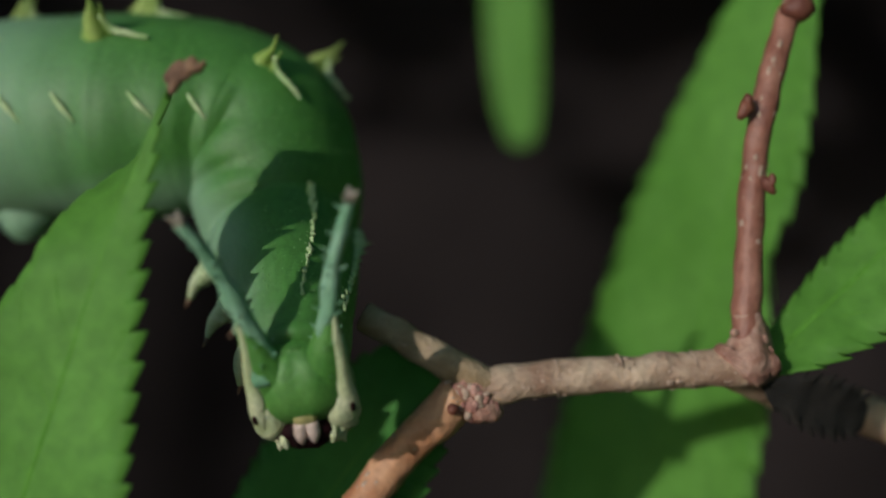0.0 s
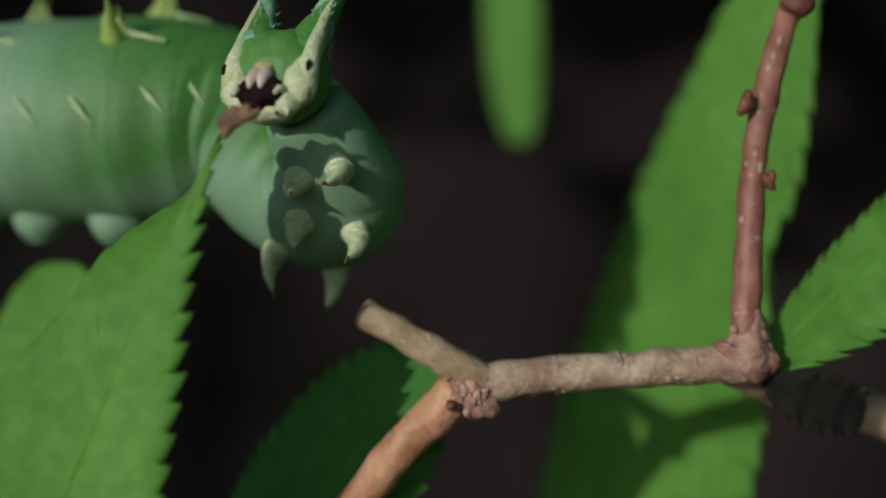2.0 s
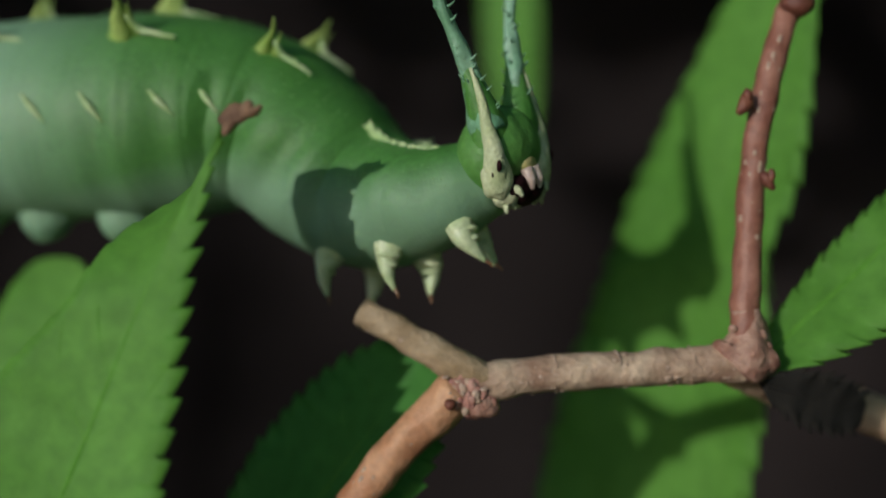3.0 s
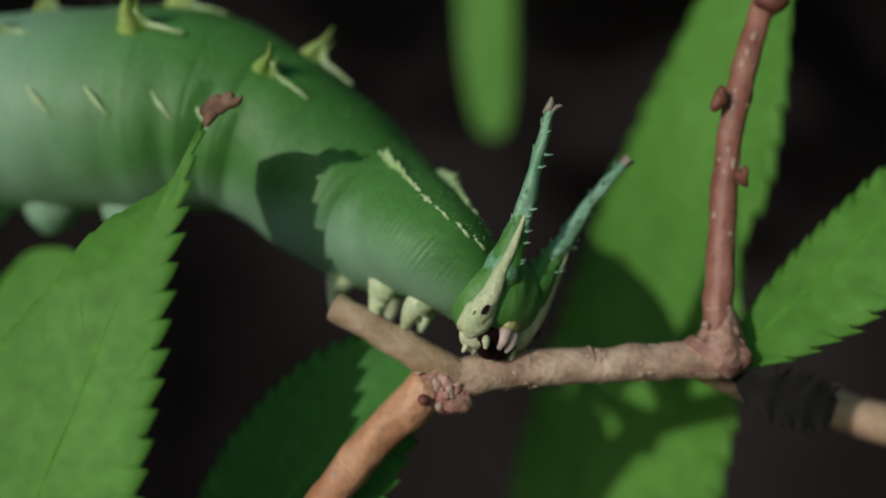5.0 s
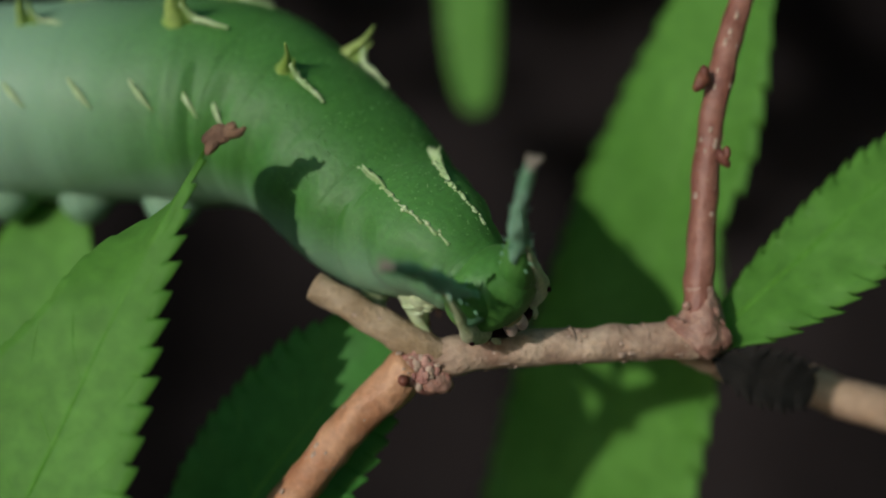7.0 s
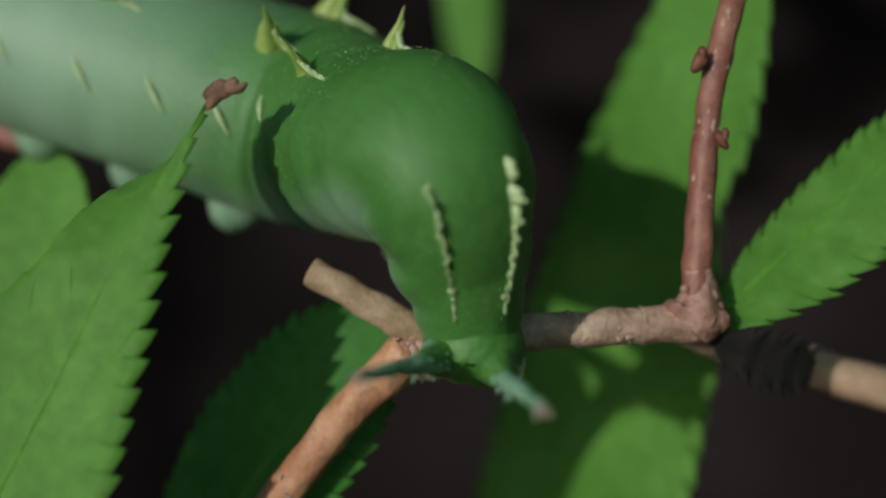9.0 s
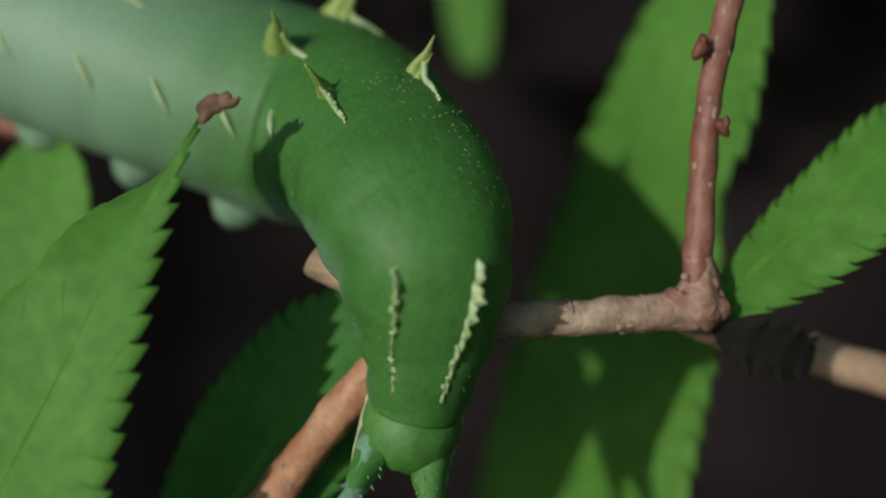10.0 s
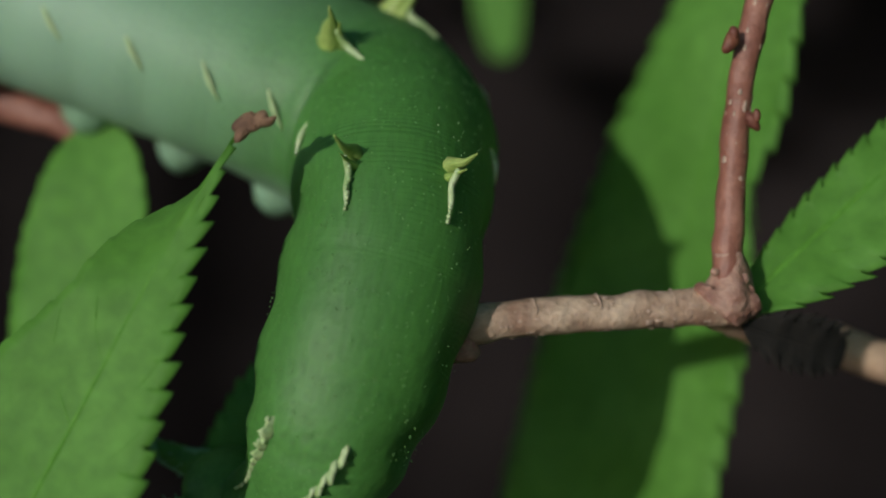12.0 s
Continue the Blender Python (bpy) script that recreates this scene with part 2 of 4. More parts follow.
# ---- leaves ----
def leaf(base, tip, facing, width, label, mat=LEAF, fold=0.25, bend=1.5, teeth=24, tooth=0.5,
         blunt=0.75, swell=0.55, pairs=8, petiole=None, seed=0, withered=False, wave=0.4, left=1.0, curl=0.0, vein=None, narrow=1.0, bite=None):
    """One serrated leaf: from base to tip (mm), its upper side towards facing."""
    base, tip = Vector(base), Vector(tip)
    length = (tip - base).length
    m = basis(base * MM, tip - base, facing)
    ob = thing("leaf", m, label, "leaf", "leaves round the twig")
    rnd = random.Random(seed)

    def half(t):
        return width * (t ** swell) * ((1 - t) ** blunt) / ((swell / (swell + blunt)) ** swell * (blunt / (swell + blunt)) ** blunt)

    def height(x, t):
        w = max(half(t), 0.01)
        q = x / w
        return fold * abs(x) - bend * (t - 0.45) ** 2 * 4 + 0.12 * wave * math.sin(t * pairs * 2 * math.pi) * abs(q) \
            + wave * noise.noise(Vector((x * 0.16, t * 3.1, seed)))

    def place(x, t):
        """Side and height of a blade point; a curled blade turns its one half back towards the tip."""
        z = height(x, t)
        if curl and x < 0:
            f = min(1.0, max(0.0, (t - 0.66) / 0.24))
            a = radians(curl) * f * f * (3 - 2 * f)
            x *= 1.3
            x -= 4.0 * f * min(1.0, -x / max(half(t), 0.01)) * min(1.0, (1 - t) / 0.05) ** 0.5
            return x * math.cos(a), z + x * math.sin(a)
        return x, z

    sub, cols = 6, 7
    rows = teeth * sub
    bm = bmesh.new()
    top, low = [], []
    sizes = [0.8 + 0.4 * rnd.random() for _ in range(teeth * 2 + 2)]
    for i in range(rows + 1):
        t = min(0.999, max(0.004, i / rows))
        phase = (i % sub) / sub
        u, d = [], []
        for j in range(-cols, cols + 1):
            q = j / cols
            saw = tooth * (1.0 if j > 0 else left) * sizes[(i // sub) * 2 + (j > 0)] * (phase ** 0.8) * (1 - (2 * t - 1) ** 6)
            edge = abs(q) ** 6
            x = q * (half(t) + (saw if abs(q) > 0.99 else 0.25 * saw * edge))
            y = t * length + (0.9 * saw * edge)
            if x < 0:
                x *= narrow
                if bite:
                    x += q ** 2 * bite[1] * math.exp(-((t - bite[0]) / bite[2]) ** 2)
            x, z = place(x, t)
            thick = 0.11 * (1 - 0.6 * abs(q))
            u.append(bm.verts.new((x, y, z + thick)))
            d.append(bm.verts.new((x, y, z - thick)))
        top.append(u)
        low.append(d)
    for i in range(rows):
        for j in range(2 * cols):
            bm.faces.new((top[i][j], top[i][j + 1], top[i + 1][j + 1], top[i + 1][j]))
            bm.faces.new((low[i][j], low[i + 1][j], low[i + 1][j + 1], low[i][j + 1]))
        bm.faces.new((top[i][0], top[i + 1][0], low[i + 1][0], low[i][0]))
        bm.faces.new((top[i][-1], low[i][-1], low[i + 1][-1], top[i + 1][-1]))
    bm.faces.new(low[0] + top[0][::-1])
    bm.faces.new(top[-1] + low[-1][::-1])
    part("blade", bm, mat, ob)
    mid = [Vector((0, t * length, height(0, t) + 0.03)) for t in np.linspace(0.0, 0.97, 9)]
    part("midrib", tube(bmesh.new(), mid, [0.19, 0.14, 0.05], 8, 24), vein or VEIN, ob, "raised midrib")
    for k in range(pairs):
        t0 = 0.06 + 0.82 * k / pairs
        for s in (-1, 1):
            pts = []
            for q in (0, 0.3, 0.6, 0.9):
                t = min(0.97, t0 + 0.13 * q + 0.05 * q * q)
                x = s * q * half(t) * (narrow if s < 0 else 1)
                x, z = place(x, t)
                pts.append((x, t * length, z + 0.075 * (1 - 0.6 * q)))
            part("side_vein", tube(bmesh.new(), pts, [0.045, 0.035, 0.02], 5, 10), vein or VEIN, ob)
    if withered:
        bm = bmesh.new()
        z = height(0, 1) + 0.1
        blob(bm, (0.4, length + 0.1, z), (0.75, 0.42, 0.3), Matrix.Rotation(0.5, 3, 'Z'), 16, 12, 1.1, seed)
        blob(bm, (0.85, length + 0.3, z + 0.15), (0.4, 0.55, 0.22), Matrix.Rotation(-0.7, 3, 'Z'), 14, 10, 1.2, seed + 3)
        blob(bm, (0.2, length - 0.35, z), (0.3, 0.6, 0.2), None, 12, 9, 1.0, seed + 5)
        tube(bm, [(0.9, length + 0.3, z + .1), (1.35, length + 0.55, z + .15), (1.6, length + 0.95, z + .2)], [0.3, 0.2, 0.05], 7, 8, 0.8, 4)
        part("withered_tip", bm, WITHERED, ob, "shrivelled brown leaf tip")
    if petiole:
        inv = m.inverted()
        pts = [inv @ (Vector(p) * MM) / MM for p in petiole]
        part("petiole", tube(bmesh.new(), [(0, 0.4, height(0, 0))] + pts, [0.32, 0.36, 0.45], 8, 14), vein or VEIN, ob, "pale green leaf stalk")
    return ob


# ---- the forked twig ----
def twig():
    root = Vector((-14.61, 69.30, 1173.97))
    ob = thing("twig", Matrix.Translation((root.x * MM, root.y * MM, 0)), "forked grey-brown woody twig with reddish upright shoot", "twig")
    o = Vector((root.x, root.y, 0))

    def rel(*pts):
        return [Vector(p) - o for p in pts]

    part("stem", tube(bmesh.new(), rel((root.x, root.y, -20), (root.x - 30, root.y + 25, 350), (root.x - 18, root.y + 10, 800), (root.x - 6, root.y + 2, root.z - 60), root),
                      [6.0, 4.5, 3.0, 1.5, 1.3], 12, 40, 0.1, 2), BARK, ob, "brown upright stem")
    part("lower_shoot", tube(bmesh.new(), rel(root, (-7.10, 68.30, 1182.43), (-2.62, 67.30, 1188.31), (0.97, 67.30, 1191.91)), [1.25, 1.05, 1.1, 1.25], 16, 40, 0.18, 5), BARK_ORANGE, ob, "orange-brown lower shoot")
    bm = bmesh.new()
    blob(bm, rel((1.60, 67.30, 1191.85))[0], (1.45, 1.2, 1.35), None, 26, 18, 0.3, 2)
    blob(bm, rel((2.30, 66.90, 1191.05))[0], (0.9, 0.75, 0.75), None, 16, 11, 0.4, 9)
    node = part("node", bm, BARK_NODE, ob, "swollen reddish node where the shoots fork")
    rnd = random.Random(31)
    for k in range(64):
        d = Vector((rnd.gauss(0, 0.55), -1.0, rnd.gauss(0, 0.55))).normalized()
        c = rel((1.60, 67.30, 1191.75))[0] + Vector((d.x * 1.5, d.y * 1.2, d.z * 1.4))
        r = rnd.uniform(0.09, 0.24)
        bm = bmesh.new()
        blob(bm, c, (r, r * 0.8, r * rnd.uniform(0.9, 1.6)), Matrix.Rotation(rnd.uniform(-0.7, 0.7), 3, 'Y'), 9, 6, 0.5, k)
        part("wart", bm, WART if k % 3 else LENTICEL, node)
    bm = bmesh.new()
    blob(bm, rel((0.55, 65.88, 1191.33))[0], (0.34, 0.4, 0.32), None, 14, 10, 0.3, 7)
    part("bud", bm, BUD, node, "small dark red bud")
    part("crossing_shoot", tube(bmesh.new(), rel((1.59, 67.30, 1192.22), (5.50, 67.30, 1192.78), (9.87, 67.30, 1193.10), (13.93, 67.30, 1193.31), (16.90, 67.30, 1193.63), (17.76, 67.60, 1193.38)), [1.1, 1.02, 0.98, 1.02, 1.15, 0.5], 18, 60, 0.2, 8), BARK, ob, "grey-brown level shoot")
    part("stub", tube(bmesh.new(), rel((3.60, 67.30, 1192.30), (1.75, 67.30, 1192.75), (-0.44, 67.80, 1194.05), (-2.66, 68.30, 1195.28), (-4.44, 68.80, 1196.14)), [0.8, 1.08, 0.9, 0.84, 0.8], 16, 30, 0.2, 11), BARK_OLIVE, ob, "short broken olive-brown side stub")
    part("upright_shoot", tube(bmesh.new(), rel((16.90, 67.30, 1193.78), (16.81, 67.30, 1196.28), (17.38, 68.30, 1203.52), (17.95, 68.30, 1207.64), (19.34, 69.30, 1212.26), (21.41, 70.30, 1216.68), (24.36, 71.30, 1221.88)),
                               [1.1, 0.84, 0.72, 0.74, 0.68, 0.66, 0.6], 16, 60, 0.2, 14), BARK_RED, ob, "reddish-brown upright shoot")
    part("drooping_shoot", tube(bmesh.new(), rel((15.72, 67.60, 1193.44), (18.31, 70.30, 1192.13), (20.96, 73.30, 1191.08), (23.47, 74.80, 1190.45), (25.83, 75.30, 1190.00), (28.45, 75.10, 1188.98), (43.07, 76.30, 1184.98)), [1.0, 1.0, 1.0, 1.1, 1.2, 1.25, 1.5], 14, 60, 0.12, 17), BARK_TAN, ob, "tan drooping shoot")
    # swollen joint at the foot of the upright shoot
    bm = bmesh.new()
    blob(bm, rel((17.00, 67.30, 1193.63))[0], (1.45, 1.25, 1.2), None, 22, 16, 0.3, 21)
    tube(bm, rel((16.10, 67.20, 1193.32), (16.80, 67.25, 1194.16), (16.90, 67.30, 1195.34), (16.81, 67.30, 1196.44)), [1.5, 1.5, 1.05, 0.8], 18, 20, 0.35, 23)
    for p, r in (((15.66, 66.40, 1194.42), .3), ((17.50, 66.60, 1195.08), .28), ((17.03, 66.20, 1194.25), .3), ((15.93, 66.50, 1195.40), .22), ((17.86, 66.80, 1194.39), .3)):
        blob(bm, rel(p)[0], (r, r * .8, r * .9), None, 10, 7, 0.6, r * 50)
    part("joint", bm, BARK_NODE, ob, "swollen warty joint at the foot of the upright shoot")
    # pale ring scars on the level shoot
    for p, way, r in (((9.72, 67.30, 1193.13), (1, 0, 0.02), 1.0), ((13.78, 67.30, 1193.31), (1, 0, 0.02), 1.03), ((6.28, 67.30, 1192.85), (1, 0, 0.04), 1.02), ((15.75, 67.30, 1193.53), (1, 0, 0.05), 1.1)):
        c = rel(p)[0]
        bm = bmesh.new()
        m = basis((0, 0, 0), way, (0, 0, 1))
        rnd = random.Random(int(c.x * 10))
        pts = [m @ Vector((math.cos(a) * r, 0.08 * math.sin(3 * a) + rnd.uniform(-.04, .04), math.sin(a) * r)) + c for a in np.linspace(0.3, 5.6, 18)]
        tube(bm, pts, [0.03, 0.1, 0.09, 0.03], 6, 40, 0.5, 3)
        part("ring_scar", bm, LENTICEL, ob, "pale ring scar in the bark")
    for p, size, ang in (((16.72, 67.30, 1207.78), (0.45, 0.4, 0.7), 25), ((18.06, 67.30, 1203.41), (0.35, 0.35, 0.6), -30), ((20.03, 68.70, 1213.68), (0.9, 0.8, 0.8), 10)):
        bm = bmesh.new()
        blob(bm, rel(p)[0], size, Matrix.Rotation(radians(ang), 3, 'Y'), 12, 9, 0.35, ang)
        blob(bm, rel(p)[0] + Vector((0.1, -0.2, size[2] * 0.6)), (size[0] * 0.6, size[1] * 0.6, size[2] * 0.6), None, 10, 7, 0.4, ang + 2)
        part("bud", bm, BUD, ob, "dark red-brown bud")
    # pale corky spots on the bark
    rnd = random.Random(4)
    runs = [(rel((1.59, 67.30, 1192.22), (5.50, 67.30, 1192.78), (9.87, 67.30, 1193.10), (13.93, 67.30, 1193.31), (16.90, 67.30, 1193.63)), 1.0, 60), (rel((0.19, 67.30, 1191.75), (1.50, 67.30, 1191.91), (2.69, 67.30, 1191.91)), 1.32, 26),
            (rel((-7.10, 68.30, 1182.43), (-2.62, 67.30, 1188.31), (0.97, 67.30, 1191.91)), 1.05, 40), (rel((16.81, 67.30, 1196.28), (17.38, 68.30, 1203.52), (17.95, 68.30, 1207.64), (19.34, 69.30, 1212.26), (21.41, 70.30, 1216.68)), 0.71, 46),
            (rel((1.75, 67.30, 1192.69), (-0.44, 67.80, 1194.05), (-2.66, 68.30, 1195.28), (-4.44, 68.80, 1196.14)), .85, 14)]
    for pts, r, count in runs:
        line = glide(pts, 60)
        for _ in range(count):
            k = rnd.randrange(1, 59)
            c = line[k]
            ax = (line[k + 1] - line[k - 1]).normalized()
            d = Vector((rnd.uniform(-1, 1), rnd.uniform(-1.0, 0.1), rnd.uniform(-1, 1)))
            d = (d - ax * d.dot(ax)).normalized()
            s = rnd.uniform(0.06, 0.15)
            bm = bmesh.new()
            blob(bm, (0, 0, 0), (s * rnd.uniform(0.8, 1.3), s * rnd.uniform(1.0, 2.2), s * 0.45), None, 8, 5, 0.5, s * 90)
            part("lenticel", bm, LENTICEL, ob, "", basis((c + d * r * 0.98) * MM, ax, d))
    return ob


def side_branch():
    """A blurred red-brown shoot behind the caterpillar's hind part."""
    a = Vector((-45.26, 90.22, 1210.35))
    ob = thing("branch", Matrix.Translation(a * MM), "blurred reddish-brown shoot behind the caterpillar", "branch")
    pts = [Vector(p) - a for p in ((-45.26, 90.22, 1210.35), (-31.54, 87.26, 1205.95), (-24.90, 85.79, 1203.83), (-22.40, 85.60, 1202.55))]
    part("shoot", tube(bmesh.new(), pts, [1.3, 1.2, 1.1, .8], 14, 40, 0.15, 3), BARK_RED, ob)


# ---- the caterpillar ----
KNOTS = [0.0, 26.0, 34.0, 40.5, 46.5, 50.0]      # rest length in mm at the six guide points
GIRTHS = ([0.0, 26.0, 34.0, 38.0, 41.0, 44.0, 47.0, 50.0], [6.3, 6.7, 5.7, 5.6, 4.95, 4.2, 3.3, 2.5])      # rest length, radius
RINGS = 230
SPINE = []


def spine_key(t, guides, dorsals, head, horn_way, face_way):
    SPINE.append((t, np.array(guides), np.array([dorsals[0]] + dorsals), np.array(head), np.array(horn_way), np.array(face_way)))


def body_radius(s):
    fold = 1 - float(np.interp(s, [26, 36], [0.006, 0.013])) * (1 - abs(math.sin(math.pi * s / 3.3))) ** 3
    return float(np.interp(s, *GIRTHS)) * fold * (1.0 if s > 3 else 0.55 + 0.15 * s)


def flatness(s):
    """Height of the body against its width: the fore part is flattened."""
    return float(np.interp(s, [30.0, 40.5, 46.5, 50.0], [1.0, 0.9, 0.9, 0.95]))


def breadth(s):
    """Swelling of the flanks against the back: the hind part is broad, the fore part slim."""
    return float(np.interp(s, [26.0, 34.0, 42.0, 50.0], [0.05, -0.06, -0.05, 0.0]))


def ring_mesh(s):
    """One skin fold of the body: y runs forward, z is the back."""
    bm = bmesh.new()
    lay = bm.verts.layers.float_vector.new("rest")
    sides, steps, reach = 40, 10, 1.3
    loops = []
    for i in range(steps + 1):
        u = -reach + 2 * reach * i / steps
        q = u / reach
        r0 = body_radius(min(50.0, max(0.0, s + u * 0.65)))
        r = r0 * (1 - 0.009 * q * q - 0.22 * q ** 8)
        loop = []
        for k in range(sides):
            a = 2 * math.pi * k / sides
            x, z = math.sin(a), math.cos(a)
            shape = 1.0 + breadth(s + u * 0.65) * abs(x) ** 3 - 0.05 * max(0.0, -z) ** 2 - 0.03 * max(0, z) ** 6
            lump = 1 + 0.014 * noise.noise(Vector((x * 2.2, s * 0.5 + u * 0.4, z * 2.2))) \
                + float(np.interp(s, [26, 36], [0.05, 0.15])) * max(0.0, abs(x) - 0.7) * math.cos((s + u * 0.8) * 2 * math.pi / 3.3)
            v = bm.verts.new((x * r * shape * lump, u, z * r * shape * lump * flatness(s + u * 0.65)))
            v[lay] = Vector((x * r0, s + u, z * r0)) * MM
            loop.append(v)
        loops.append(loop)
    for a, b in zip(loops, loops[1:]):
        for k in range(sides):
            bm.faces.new((a[k], a[(k + 1) % sides], b[(k + 1) % sides], b[k]))
    bm.faces.new(loops[0])
    bm.faces.new(loops[-1])
    return bm


def skin_point(s, angle, lift=0.0):
    """A point on the fold at rest length s, angle degrees from the back."""
    r = body_radius(s) * (1.0 + breadth(s) * abs(math.sin(radians(angle))) ** 3) + lift
    return Vector((math.sin(radians(angle)) * r, 0, math.cos(radians(angle)) * r * flatness(s)))


def tubercle(ring, s, angle, tall, longish, seed):
    """A slim forked spike on a low swelling, with a knobbly pale ridge running forward from its foot."""
    rnd = random.Random(seed)
    p = skin_point(s, angle, -0.3)
    out = p.normalized()
    stout = 1.0 if tall > 2.5 else 0.7
    bm = bmesh.new()
    tube(bm, [p - out * 0.55 + Vector((0, -0.7, 0)), p + out * tall * 0.35 + Vector((0, -0.35, 0)), p + out * tall * 0.72 + Vector((0, 0.0, 0)), p + out * (tall + 0.35) + Vector((0, 0.1, 0))],
         [1.05 * stout, 0.52 * stout, 0.24 * stout, 0.04], 10, 16, 0.5, seed)
    tube(bm, [p + Vector((0, 0.25, 0)), p + out * tall * 0.42 + Vector((0, 0.4, 0)), p + out * tall * 0.8 + Vector((0, 0.62, 0))], [0.42 * stout, 0.2 * stout, 0.03], 8, 10, 0.5, seed + 1)
    part("tubercle", bm, TUBERCLE, ring, "yellow-green forked tubercle")
    bm = bmesh.new()
    line = glide([p + out * tall * 0.5 + Vector((0, 0.25, 0)), skin_point(s, angle * 1.03, 0.14) + Vector((0, 0.75, 0)),
                  skin_point(s, angle * 1.07, -0.02) + Vector((0, longish, 0)), skin_point(s, angle * 1.1, -0.3) + Vector((0, longish + 1.1, 0))], 12)
    tube(bm, line, [0.16, 0.2, 0.16, 0.05], 8, 20, 0.8, seed)
    for q in line[2:]:
        r = rnd.uniform(0.09, 0.17)
        blob(bm, q + Vector((rnd.uniform(-.06, .06), 0, rnd.uniform(0, .08))), (r, r * 1.3, r), None, 7, 5, 0.4, r * 70)
    part("ridge", bm, PALE, ring, "pale yellow ridge")


def crest_scale(ring, s, side, tall):
    """A small leaning saw-tooth of the crest, two uneven peaks long."""
    rnd = random.Random(int(s * 100) * 2 + side)
    p = skin_point(s, 26 * side, -0.12)
    out = p.normalized()
    flank = Vector((0, 1, 0)).cross(out)
    w = 0.07 + 0.05 * rnd.random() + 0.14 * tall
    bm = bmesh.new()
    rows = []
    for k, (y, h) in enumerate(((-0.66, 0.0), (-0.3, 0.75), (0.05, 0.55), (0.3, 1.0), (0.68, 0.0))):
        h = h * tall * rnd.uniform(0.65, 1.15) + 0.1
        thin = w * (0.45 + 0.55 * min(1.0, h / max(tall, 0.01)))
        shift = flank * rnd.uniform(-0.05, 0.05)
        c = p + Vector((0, y, 0)) + shift
        rows.append([bm.verts.new(q) for q in (c - flank * thin, c - flank * thin * 0.5 + out * h * 0.6,
                                               c + out * (h + 0.02) + Vector((0, 0.12 * tall, 0)), c + flank * thin * 0.5 + out * h * 0.6, c + flank * thin)])
    for u, v in zip(rows, rows[1:]):
        for j in range(4):
            bm.faces.new((u[j], u[j + 1], v[j + 1], v[j]))
    bm.faces.new(rows[0])
    bm.faces.new(rows[-1])
    for _ in range(2):
        r = rnd.uniform(0.06, 0.17)
        c = p + Vector((0, rnd.uniform(-0.3, 0.3), 0)) + flank * rnd.uniform(-0.12, 0.12) + out * (0.1 + rnd.uniform(0.0, 0.5) * tall)
        blob(bm, c, (r, r * 1.1, r * 0.9), None, 7, 5, 0.4, r * 80)
    part("crest_scale", bm, PALE, ring, "pale yellow-green scale of the back crest")


def thoracic_leg(ring, s, side, seed):
    bm = bmesh.new()
    p = skin_point(s, 180 - 26 * 1, -0.5)
    p.x *= side
    tube(bm, [p, p + Vector((0.25 * side, 0.1, -0.8)), p + Vector((0.25 * side, 0.3, -1.65)), p + Vector((-0.05 * side, 0.65, -2.5))], [0.95, 0.66, 0.42, 0.12], 12, 18, 0.35, seed)
    for f, r in ((0.25, 0.74), (0.55, 0.55)):
        blob(bm, p + Vector((0.22 * side, 0.15 + 0.25 * f, -1.7 * f - 0.2)), (r, r, 0.26), None, 12, 7, 0.3, seed)
    leg = part("leg", bm, LEG, ring, "cream hooked true leg")
    bm = bmesh.new()
    q = p + Vector((-0.05 * side, 0.65, -2.45))
    tube(bm, [q, q + Vector((-0.05 * side, 0.18, -0.25)), q + Vector((-0.12 * side, 0.22, -0.5))], [0.13, 0.09, 0.02], 7, 5)
    part("claw", bm, CLAW, leg, "brown claw")


def proleg(ring, s, side, seed):
    bm = bmesh.new()
    p = skin_point(s, 152, -0.8)
    p.x *= side
    tube(bm, [p, p + Vector((0.3 * side, 0, -0.6)), p + Vector((0.3 * side, 0, -1.0)), p + Vector((0.2 * side, 0, -1.4))], [2.2, 1.9, 1.5, 1.2], 14, 12, 0.12, seed)
    part("proleg", bm, SKIN_SIMPLE, ring, "stout fleshy proleg")


SKIN_SIMPLE = material("proleg_skin", (0.16, 0.30, 0.18), (0.22, 0.35, 0.24), 200, 0.5, 0.4, 2400)


